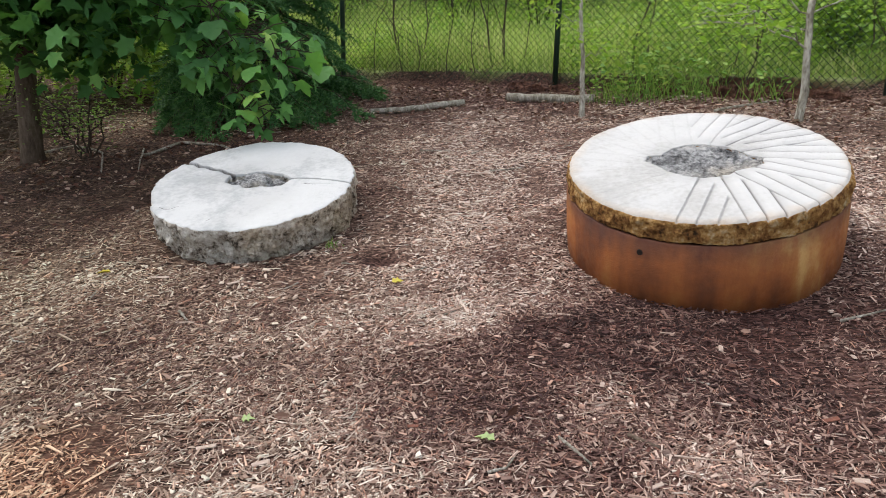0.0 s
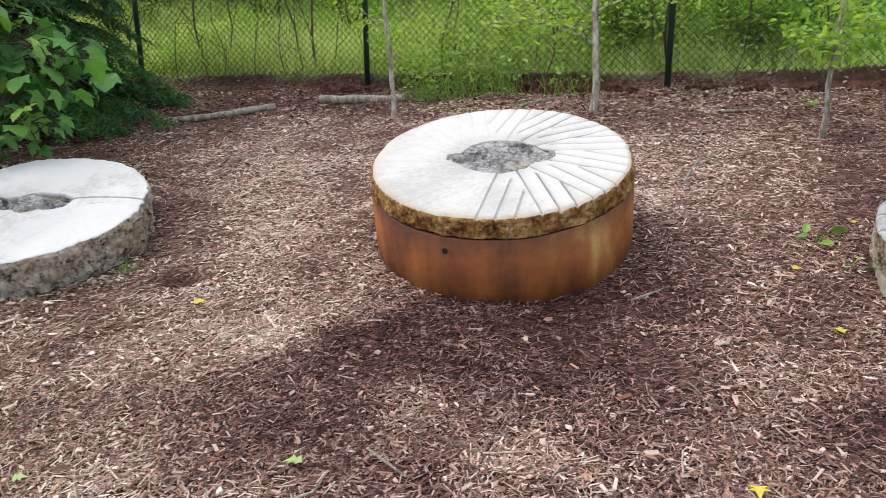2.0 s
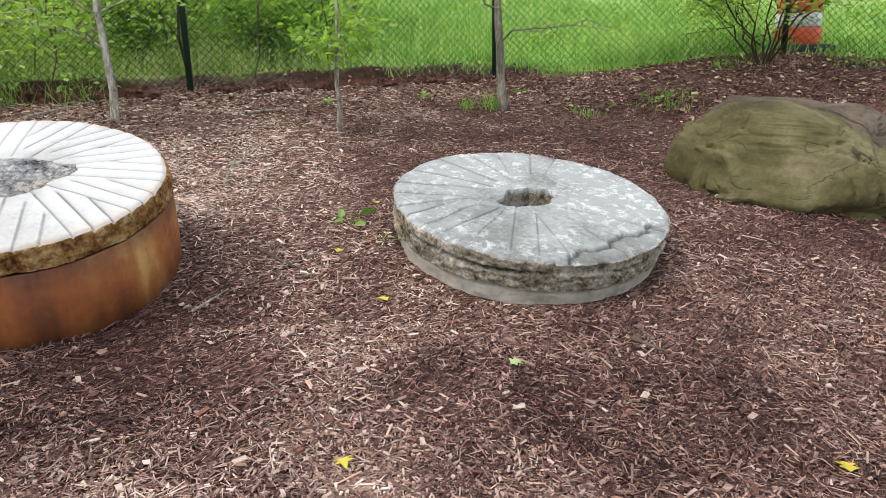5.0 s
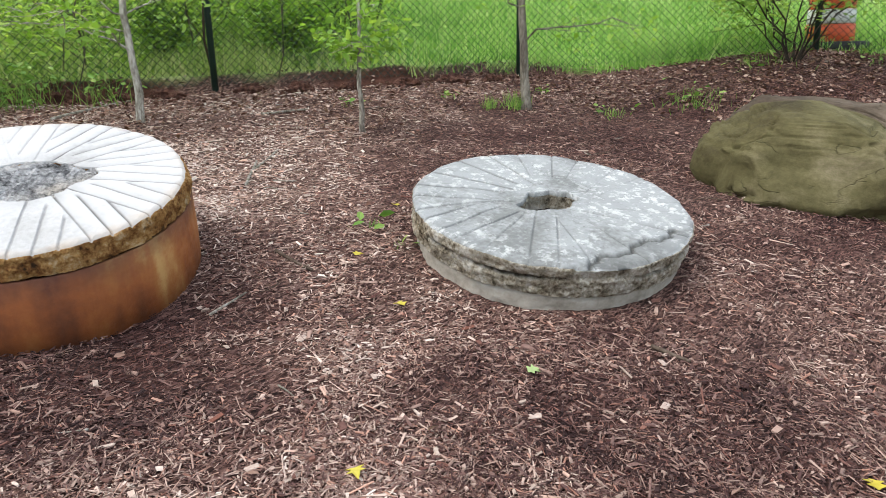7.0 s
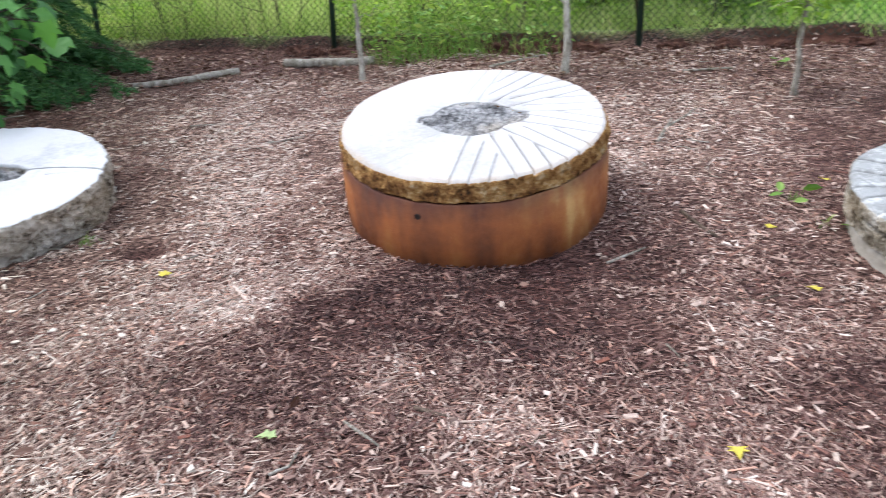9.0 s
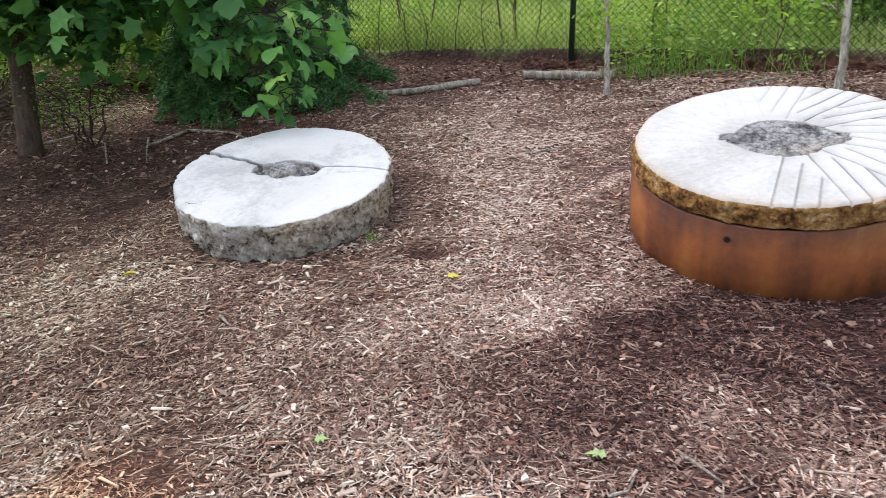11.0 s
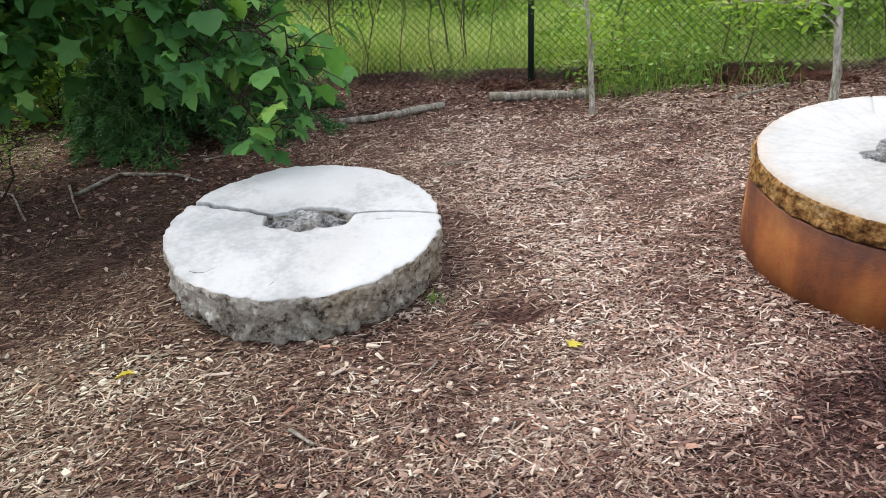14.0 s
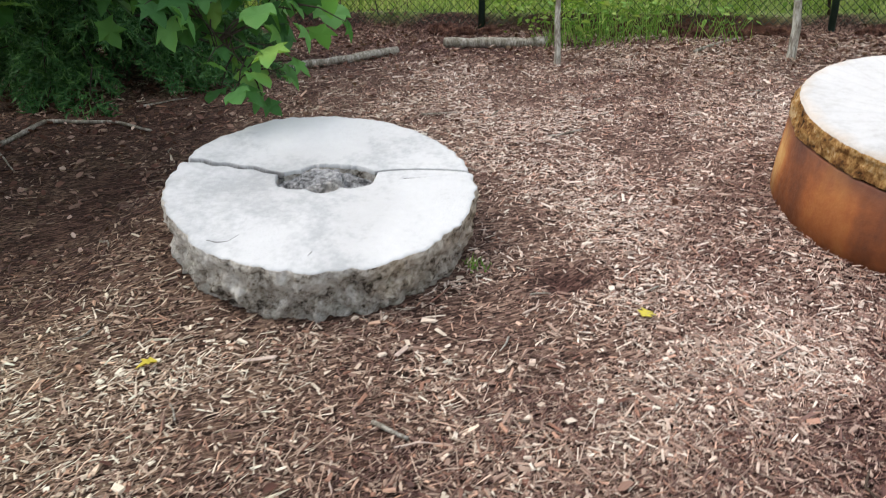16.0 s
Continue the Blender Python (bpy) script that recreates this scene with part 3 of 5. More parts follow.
# the lichened stone, cut the other way round
OLD_CUTS = [(132.7, -0.027, 0.15), (127.4, 0.055, 0.19), (171.3, 0.146, 0.25), (178.6, 0.105, 0.21), (178.7, 0.01, 0.2), (88.4, 0.04, 0.22), (71.6, 0.045, 0.16), (110.0, 0.05, 0.18),             (154.0, 0.06, 0.2)]
FAINT_CUTS = [(49.8, -0.029, 0.3), (36.8, 0.015, 0.3), (23.8, 0.012, 0.3), (11.6, 0.091, 0.12), (0.4, 0.114, 0.13), (4.7, 0.202, 0.2), (-39.0, 0.018, 0.14), (-45.2, 0.068, 0.15), (-60.0, 0.05, 0.16), (-72.1, 0.024, 0.15), (-107.2, -0.017, 0.22), (-146.3, 0.056, 0.1), (-143.2, -0.029, 0.16), (-125.0, 0.03, 0.2), (-165.0, 0.04, 0.2)]


def dress_ring(x, y):
    r = np.hypot(x, y)
    a = np.degrees(np.arctan2(y, x))
    worn = (0.8 + 0.2 * np.clip(waves(x, y, 6, 4) + 0.8, 0, 1)) * (0.55 + 0.45 * smooth_step((a + 100) / 30)) * (1 - 0.6 * smooth_step((a - 38) / 25))
    return furrows(x, y, HARPS, 0.036, 0.014, 2) * worn + 0.003 * smooth_step((0.3 - r) / 0.1) + furrows(x, y, WORN_HARPS, 0.04, 0.0018, 6)


def dress_lichen(x, y):
    worn = np.clip(0.7 + 0.5 * waves(x, y, 5, 14), 0.3, 1)
    cut = (furrows(x, y, OLD_CUTS, 0.03, 0.014, 9) + furrows(x, y, FAINT_CUTS, 0.045, 0.008, 10)) * worn
    line = y + 0.50 + 0.16 * (x + 0.2) + 0.018 * np.sin(x * 26) + 0.008 * np.sin(x * 71)
    flake = 0.02 * np.exp(-(line / 0.010) ** 2) * (x > -0.46) * (x < 0.19) + 0.006 * (line < 0) * smooth_step(-line / 0.02) * (x > -0.46) * (x < 0.22)
    return cut + flake + 0.003 * np.clip(waves(x, y, 22, 17), -1, 1)


def dress_split(x, y):
    r, a = np.hypot(x, y), np.degrees(np.arctan2(y, x))
    bend_left = 148.5 - 3.0 * np.exp(-((r - 0.26) / 0.09) ** 2) + 0.8 * np.sin(r * 60)
    left = np.abs((a - bend_left + 180) % 360 - 180) * np.pi / 180 * r
    bend_right = 5 - (r - 0.215) * 38
    right = np.abs((a - bend_right + 180) % 360 - 180) * np.pi / 180 * r
    cut = 0.07 * smooth_step((0.013 + 0.012 * np.clip(r - 0.2, 0, 1) - left) / 0.005) + 0.05 * smooth_step((0.0065 - right) / 0.004)
    lines = 0.003 * np.exp(-((y + 0.06 + 0.15 * (x - 0.3)) / 0.005) ** 2) * (x > 0.28) * (x < 0.45)
    return cut + lines + 0.004 * np.clip(waves(x, y, 7, 31), -1, 1)


c, n, r, h = STONE_RING
eye_ring = by_angle([(1, 0.199), (24, 0.174), (57, 0.168), (92, 0.173), (121, 0.176), (150, 0.184), (155, 0.245), (169, 0.254), (173, 0.225), (191, 0.195), (222, 0.189), (249, 0.191), (280, 0.19), (307, 0.182), (322, 0.22), (334, 0.258), (350, 0.256), (355, 0.21)])
foot = stand_on(c, n, h)
RING_H = 0.302
stone = thing("millstone", "white millstone with radial furrows and rust-stained rim, on a steel ring", "millstone", foot @ pose(0, 0, RING_H), "millstones")
part("stone_body", millstone_mesh("stone_body", r, h - RING_H, eye_ring, dress_ring, [FACE_RING, SIDE_RUST], 3, lumps=0.011, ragged=0.009, fine=[(225, 360), (0, 75)], deep=0.06, foot=-0.005, lean=0.008), stone)
part("gravel_fill", gravel_mesh("gravel_fill", eye_ring, h - RING_H - 0.014, 0.013, 1300, GRAVEL, 1), stone, "grey gravel filling the eye")

ring = thing("steel_ring", "rust-brown steel ring supporting a millstone on the mulch", "steel ring", foot)
prof = [(0.59, RING_H - 0.006), (0.604, RING_H - 0.002), (0.609, RING_H - 0.006), (0.616, 0.1), (0.616, -0.06), (0.604, -0.06), (0.590, RING_H - 0.01)]
seg = 160
verts = [(a * math.cos(2 * math.pi * k / seg), a * math.sin(2 * math.pi * k / seg), z) for a, z in prof for k in range(seg)]
faces = [(i * seg + k, (i + 1) * seg + k, (i + 1) * seg + (k + 1) % seg, i * seg + (k + 1) % seg) for i in range(len(prof) - 1) for k in range(seg)]
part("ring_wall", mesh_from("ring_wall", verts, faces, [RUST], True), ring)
bolt = radians(-129)
hv, hf = tube([(0, 0, -0.004), (0, 0, 0.003)], [0.014, 0.0125], 14)
hole = part("bolt_hole", mesh_from("bolt_hole", hv, hf, [HOLE]), ring, "dark round hole in the steel")
hole.matrix_local = pose(0.6125 * math.cos(bolt), 0.6125 * math.sin(bolt), 0.236) @ Vector((math.cos(bolt), math.sin(bolt), 0)).to_track_quat("Z", "Y").to_matrix().to_4x4()

c, n, r, h = STONE_SPLIT
EYE_SPLIT = by_angle([(3, 0.215), (22, 0.18), (50, 0.137), (89, 0.138), (123, 0.13), (150, 0.185), (178, 0.172), (208, 0.085), (251, 0.09), (307, 0.08), (338, 0.178)])
stone = thing("millstone", "pale smooth millstone cracked in two, lying on mulch", "millstone", stand_on(c, n, h), "millstones")
part("stone_body", millstone_mesh("stone_body", r, h, EYE_SPLIT, dress_split, [FACE_CLEAN, SIDE_GREY], 11, lumps=0.026, ragged=0.034,
     fine=[(138, 158), (348, 371)], deep=0.1, lean=-0.03, foot=0.06, bevel=0.005), stone)
for path in ([(-0.45, -0.29), (-0.42, -0.312), (-0.385, -0.316), (-0.345, -0.286), (-0.3, -0.296), (-0.245, -0.306)], [(-0.19, -0.505), (-0.17, -0.475), (-0.15, -0.47), (-0.13, -0.448)],
             [(-0.52, -0.16), (-0.47, -0.175), (-0.42, -0.168)], [(0.30, -0.06), (0.37, -0.075), (0.44, -0.082)]):
    v, f = tube([(a, b, h - 0.0015) for a, b in path], [0.0014 + 0.0008 * (k % 2) for k in range(len(path))], 6)
    part("crack", mesh_from("crack", v, f, [CRACK]), stone, "thin dark crack in the stone face")
chunk = bmesh.new()
bmesh.ops.create_icosphere(chunk, subdivisions=4, radius=1)
for v in chunk.verts:
    p = v.co.copy()
    k = 0.16 * noise.noise(p * 1.6) + 0.1 * noise.noise(p * 4) + 0.05 * noise.noise(p * 9)
    v.co = Vector((p.x * 0.1, p.y * 0.085, min(p.z, 0.7 + 0.25 * p.x) * 0.07)) * (1 + 1.6 * k)
chunk_me = bpy.data.meshes.new("rubble_stone")
chunk.to_mesh(chunk_me)
chunk.free()
chunk_me.materials.append(GRAVEL)
part("rubble_stone", chunk_me, stone, "rough grey stone jammed in the eye").location = (0.0, 0.025, h - 0.045)
part("rubble_fill", gravel_mesh("rubble_fill", EYE_SPLIT, h - 0.05, 0.034, 170, GRAVEL, 2), stone, "grey rubble in the eye")

c, n, r, h = STONE_LICHEN
EYE_LICHEN = by_angle([(3, 0.143), (20, 0.118), (39, 0.128), (60, 0.105), (79, 0.108), (90, 0.13), (114, 0.112), (143, 0.128), (155, 0.178), (178, 0.183), (192, 0.146), (215, 0.1), (240, 0.098), (291, 0.106), (312, 0.104), (325, 0.148), (340, 0.15)])
BASE_H = 0.075
foot = stand_on(c, n, h)
stone = thing("millstone", "grey lichen-spotted furrowed millstone on a concrete base", "millstone", foot @ pose(0, 0, BASE_H), "millstones")
part("stone_body", millstone_mesh("stone_body", r, h - BASE_H, EYE_LICHEN, dress_lichen, [FACE_LICHEN, SIDE_LAYER], 23, lumps=0.010, ragged=0.010, step=0.4, deep=0.12, lean=-0.02, seam=0.04), stone)
# pebbles low in the eye, in the same near-black as the bolt hole
part("soil_fill", gravel_mesh("soil_fill", EYE_LICHEN, h - BASE_H - 0.1, 0.02, 160, HOLE, 5), stone, "near-black pebble fill deep in the eye")
base = thing("concrete_base", "pale weathered concrete slab under a millstone", "concrete base", foot)
part("slab", millstone_mesh("slab", 0.612, BASE_H, lambda a: 0.05, lambda x, y: 0 * x, [CONCRETE, CONCRETE], 29, lumps=0.009, ragged=0.006, deep=0.02, foot=0.07, step=1.5), base)


# ---- the chain-link fence ----
FENCE_H = 1.83
POST_H = FENCE_H + 0.06


def post_mesh(tall):
    v, f = tube([(0, 0, -0.15), (0, 0, tall - 0.01), (0, 0, tall)], [0.03, 0.03, 0.022], 14)
    cv, cf = tube([(0, 0, tall - 0.03), (0, 0, tall + 0.02), (0, 0, tall + 0.04)], [0.034, 0.032, 0.012], 14)
    return mesh_from("post", *joined([(v, f)]), [COATED], True), mesh_from("post_cap", cv, cf, [COATED], True)


def link_mesh(length, rise, base):
    """Zig-zag wires hooked into each other, from the ground to the rail."""
    mesh_w = 0.072
    verts, faces = [], []
    rad = 0.0033
    n_w = int(length / mesh_w * 2)
    for i in range(0, n_w):
        x0 = i * mesh_w / 2
        z0 = base(x0 / length)
        pts = []
        steps = int((FENCE_H - 0.02) / (mesh_w / 2))
        for k in range(steps + 1):
            pts.append((x0 + (mesh_w / 4 if (k + i) % 2 else -mesh_w / 4) * 1.06, 0.003 * (1 if k % 2 else -1), z0 + 0.03 + k * mesh_w / 2))
        o = len(verts)
        for (a, b, d) in pts:
            verts += [(a - rad, b - rad, d), (a + rad, b - rad, d), (a, b + rad, d)]
        for k in range(len(pts) - 1):
            for s in range(3):
                p, q = o + k * 3 + s, o + k * 3 + (s + 1) % 3
                faces.append((p, q, q + 3, p + 3))
    return mesh_from("chain_link", verts, faces, [WIRE])


POST_ME, CAP_ME = post_mesh(POST_H)
fence = thing("fence", "dark green chain-link fence with round steel posts", "fence", kind="structure")
for x, y in POSTS:
    p = part("post", POST_ME, fence)
    p.location = (x, y, ground_at(x, y))
    part("post_cap", CAP_ME, p)
for (ax, ay), (bx, by) in zip(POSTS, POSTS[1:]):
    length = math.hypot(bx - ax, by - ay)
    za, zb = ground_at(ax, ay), ground_at(bx, by)

    def base(s, ax=ax, ay=ay, bx=bx, by=by, za=za):
        return max(ground_at(ax + (bx - ax) * s, ay + (by - ay) * s), za + (zb - za) * s) - za

    net = part("chain_link", link_mesh(length, zb - za, base), fence, "woven green wire mesh")
    net.matrix_local = pose(ax, ay, za, 0, 0, math.degrees(math.atan2(by - ay, bx - ax)))
    v, f = tube([(ax, ay, za + FENCE_H), (bx, by, zb + FENCE_H)], [0.021, 0.021], 10)
    part("top_rail", mesh_from("top_rail", v, f, [COATED], True), fence)
sign = thing("small_sign", "small white notice tied to the chain-link fence", "sign")
sm = pose(3.13, 6.745, 2.39, 90, 0, -29.6)
bmx = bmesh.new()
bmesh.ops.create_cube(bmx, size=1, matrix=sm @ Matrix.Diagonal((0.17, 0.2, 0.004, 1)))
sign_me = bpy.data.meshes.new("plate")
bmx.to_mesh(sign_me)
bmx.free()
sign_me.materials.append(WHITE)
part("plate", sign_me, sign)
bmx = bmesh.new()
bmesh.ops.create_cube(bmx, size=1, matrix=sm @ Matrix.Translation((0, -0.01, 0.004)) @ Matrix.Diagonal((0.09, 0.07, 0.003, 1)))
mark_me = bpy.data.meshes.new("dark_bar")
bmx.to_mesh(mark_me)
bmx.free()
mark_me.materials.append(RUBBER)
part("dark_bar", mark_me, sign)


# ---- boulders ----
def boulder_mesh(name, size, seed, cuts, top, ledge, mat):
    """A rock cut by flat faces, with bedded ledges; top gives its height along its length."""
    bm = bmesh.new()
    bmesh.ops.create_icosphere(bm, subdivisions=6, radius=1)
    rng = random.Random(seed)
    planes = [(Vector(p).normalized(), d) for p, d in cuts]
    for _ in range(34):
        planes.append((Vector((rng.uniform(-1, 1), rng.uniform(-1, 1), rng.uniform(-0.5, 1))).normalized(), rng.uniform(0.93, 1.12)))
    for v in bm.verts:
        p = Vector([math.copysign(abs(k) ** 0.46, k) for k in v.co])
        for q, d in planes:
            over = p.dot(q) - d
            if over > 0:
                p -= q * over * 0.94
        cap = float(np.interp(p.x, [t[0] for t in top], [t[1] for t in top])) + 0.12 * (p.y + 0.4)
        if p.z > cap:
            p.z = cap + 0.1 * (p.z - cap)
        k = noise.noise(p * 1.7 + Vector((seed, 0, 0))) * 0.05 + noise.noise(p * 4 + Vector((0, seed, 0))) * 0.045 + noise.noise(p * 14) * 0.014 + noise.noise(p * 32) * 0.007
        bed = p.z * 3.4 + p.x * 0.9 + 1.1 * noise.noise(p * 1.6 + Vector((0, 0, seed))) + 0.25 * noise.noise(p * 7)
        near, spots = noise.voronoi(p * 1.5 + Vector((seed, seed, 0)))
        k += 0.05 - 0.11 * near[0] + 0.03 * min(1.0, (near[1] - near[0]) / 0.06)
        low = min(1.0, max(0.0, 0.55 - p.z + 0.8 * noise.noise(p * 2.3)))
        k += 1.25 * ledge * low * (bed - math.floor(bed) - 0.5)
        k -= 0.5 * ledge * max(0.0, 1 - abs(noise.noise(Vector((p.x * 1.8 + p.z, p.y, p.z * 1.6 + seed)))) / 0.03)
        p *= 1 + k
        v.co = Vector((p.x * size[0], p.y * size[1], p.z * size[2]))
    me = bpy.data.meshes.new(name)
    bm.to_mesh(me)
    bm.free()
    me.materials.append(mat)
    me.polygons.foreach_set("use_smooth", np.ones(len(me.polygons), dtype=bool))
    return me


rock = thing("boulder", "mossy olive-tan boulder lying on the mulch", "boulder", pose(4.86, 1.38, 0.69, 2, 2, -76), "boulders",
             data=boulder_mesh("boulder", (0.67, 0.44, 0.40), 4, [((0.02, -1, 0.42), 0.86), ((-1, -0.2, 0.2), 1.0), ((0.567, 0, 0.824), 0.8), ((0.9, -0.55, 0.3), 1.0), ((-0.35, -0.7, -0.75), 0.86), ((-0.6, -0.8, 0.1), 1.02), ((0.25, -0.85, 0.75), 1.0)],
                               [(-1.0, 0.74), (-0.75, 0.83), (-0.1, 0.91), (0.15, 0.88), (0.45, 0.64), (0.62, 0.46), (0.68, 0.26), (1.0, 0.14)], 0.13, ROCK))
rock = thing("boulder", "brown weathered boulder behind a mossy one", "boulder", pose(5.42, 1.56, 0.74, 0, 4, -74), "boulders",
             data=boulder_mesh("boulder", (0.66, 0.3, 0.42), 9, [((0, 0, 1), 0.8), ((0, -1, 0.2), 0.85)], [(-1.0, 0.92), (-0.4, 0.9), (0.5, 0.8), (0.8, 0.62), (1.0, 0.5)], 0.08, ROCK_BROWN))

# ---- traffic drum ----
dx, dy = 9.0, 2.55
drum = thing("traffic_drum", "orange and white banded traffic drum on a rubber base", "traffic drum", pose(dx, dy, ground_at(dx, dy) - 0.03))
bands = [(0.06, 0.282, 0.24, 0.277, ORANGE), (0.245, 0.273, 0.39, 0.269, WHITE), (0.395, 0.265, 0.54, 0.261, ORANGE), (0.545, 0.257, 0.69, 0.253, WHITE),
         (0.695, 0.258, 0.84, 0.253, ORANGE), (0.845, 0.25, 0.93, 0.247, WHITE), (0.935, 0.24, 1.0, 0.22, ORANGE)]
for z0, r0, z1, r1, m in bands:
    r0, r1 = r0 * 0.87, r1 * 0.87
    v, f = tube([(0, 0, z0), (0, 0, z0 + 0.008), (0, 0, z1 - 0.008), (0, 0, z1)], [r0 - 0.006, r0, r1, r1 - 0.006], 40)
    part("band", mesh_from("band", v, f, [m], True), drum)
v, f = tube([(0, 0, -0.04), (0, 0, 0.05), (0, 0, 0.062)], [0.40, 0.39, 0.33], 40)
part("rubber_base", mesh_from("rubber_base", v, f, [RUBBER], True), drum, "black rubber ring base")


# ---- loose cover: scattered pieces made on whole arrays ----
def unit(v):
    return v / np.maximum(np.linalg.norm(v, axis=-1, keepdims=True), 1e-9)


def scatter(template, tris, pos, along, up, size, wide=None, jitter=0.0):
    """One mesh's worth of copies of a small template. Returns verts and faces."""
    t = np.asarray(template, dtype=float)
    x = unit(along)
    z = unit(up - x * np.sum(up * x, axis=1, keepdims=True))
    y = np.cross(z, x)
    w = size if wide is None else wide
    verts = (pos[:, None] + (t[None, :, 0] * size[:, None])[..., None] * x[:, None]
             + (t[None, :, 1] * w[:, None])[..., None] * y[:, None] + (t[None, :, 2] * w[:, None])[..., None] * z[:, None])
    if jitter:
        verts = verts + jitter * np.minimum(size, w * 2)[:, None, None] * np.random.RandomState(len(pos)).randn(*verts.shape) * [1, 1, 0.5]
    f = np.asarray(tris)
    faces = (f[None] + (np.arange(len(pos)) * len(t))[:, None, None]).reshape(-1, f.shape[1])
    return verts.reshape(-1, 3), faces


OVAL = [(0, 0, 0), (0.35, 0.26, 0.05), (0.75, 0.2, 0.03), (1, 0, -0.08), (0.75, -0.2, 0.03), (0.35, -0.26, 0.05), (0.5, 0, -0.03)]
OVAL_F = [(0, 6, 1), (1, 6, 2), (2, 6, 3), (3, 6, 4), (4, 6, 5), (5, 6, 0)]
LOBED_F = [(i, 14, (i + 1) % 14) for i in range(14)]
MAPLE = [(0, 0, 0), (-0.03, 0.16, 0.02), (-0.08, 0.38, -0.04), (0.13, 0.31, 0.06), (0.3, 0.37, 0.06), (0.56, 0.58, -0.08), (0.56, 0.29, 0.06), (0.8, 0.22, -0.03),
         (1.06, 0, -0.14), (0.8, -0.22, -0.03), (0.56, -0.29, 0.06), (0.56, -0.58, -0.08), (0.3, -0.37, 0.06), (0.13, -0.31, 0.06), (-0.08, -0.38, -0.04), (-0.03, -0.16, 0.02), (0.4, 0, -0.03)]
MAPLE_F = [(i, 16, (i + 1) % 16) for i in range(16)]
STAR = [(0, 0, 0), (0.1, 0.2, 0.02), (0.2, 0.5, 0.0), (0.36, 0.22, 0.04), (0.6, 0.52, -0.02), (0.62, 0.2, 0.02), (0.85, 0.1, -0.04),
        (1.05, 0, -0.1), (0.85, -0.1, -0.04), (0.62, -0.2, 0.02), (0.6, -0.52, -0.02), (0.36, -0.22, 0.04), (0.2, -0.5, 0.0), (0.1, -0.2, 0.02), (0.42, 0, -0.02)]
BLADE = [(0, 0.5, 0), (0, -0.5, 0), (0.55, 0.36, 0.0), (0.55, -0.36, 0.0), (1, 0, 0)]
BLADE_F = [(0, 1, 3), (0, 3, 2), (2, 3, 4)]
NEEDLE = [(0, 0.5, 0), (0, -0.5, 0), (1, 0, 0)]
NEEDLE_F = [(0, 1, 2)]
SPLINTER = [(-0.5, 0.34, 0), (-0.46, -0.42, 0), (0.44, 0.3, 0), (0.5, -0.22, 0), (-0.48, 0.0, 0.34), (0.47, 0.06, 0.3)]
SPLINTER_F = [(0, 4, 5, 2), (4, 1, 3, 5)]
DIAMOND = [(0, 0, 0), (0.5, 0.3, 0.06), (1, 0, -0.05), (0.5, -0.3, 0.06)]
DIAMOND_F = [(0, 1, 2, 3)]
CHIP = [(-0.5, 0.45, 0), (0.5, 0.3, 0), (0.42, -0.5, 0), (-0.46, -0.36, 0), (-0.46, 0.4, 0.42), (0.44, 0.26, 0.5), (0.38, -0.44, 0.4), (-0.42, -0.3, 0.34)]
CHIP_F = [(4, 5, 6, 7), (0, 1, 5, 4), (1, 2, 6, 5), (2, 3, 7, 6), (3, 0, 4, 7)]


def under_stones(x, y, grow=0.0):
    hit = np.zeros(len(x), dtype=bool)
    for c, n, r, h in (STONE_SPLIT, STONE_RING, STONE_LICHEN):
        hit |= np.hypot(x - c[0] + h * n[0], y - c[1] + h * n[1]) < r + grow
    return hit


def spread_pieces(n, seed):
    """Plan points on the mulch, thick in the open middle and thinner far off and in bare patches."""
    rng = np.random.RandomState(seed)
    d, a = 1.3 * (9.6 / 1.3) ** rng.rand(n), rng.uniform(radians(2), radians(140), n) + 0.12 * rng.randn(n)
    d = np.where(d < 3, 1.25 + 1.75 * rng.rand(n) ** 0.65, d)
    d = d + np.where(d < 2.0, 0.2 * rng.randn(n), 0)
    x, y = d * np.cos(a) - 0.3, d * np.sin(a) + 0.05
    wide = rng.rand(n) < 0.12
    x, y = np.where(wide, rng.uniform(-6.5, 8.5, n), x), np.where(wide, rng.uniform(-4.5, 8.5, n), y)
    keep = (beyond(x, y) < -0.06) & ~under_stones(x, y)
    bare = waves(x, y, 2.6, 44) + 0.6 * waves(x, y, 7.0, 45)
    keep &= rng.rand(n) < np.clip(0.52 + 0.55 * bare + 0.5 * paleness(x, y), 0.2, 1)
    keep &= np.hypot((x + 0.33) / 1.4, y - 3.55) > 0.09 * rng.rand(n) ** 0.5
    keep &= rng.rand(n) > 0.65 * np.exp(-((x + 2.1) / 1.1) ** 2 - ((y - 6.1) / 0.9) ** 2)
    keep &= (np.hypot(x + 1.27, y - 1.93) > 0.3) | (rng.rand(n) < 0.5)
    return rng, x[keep], y[keep]


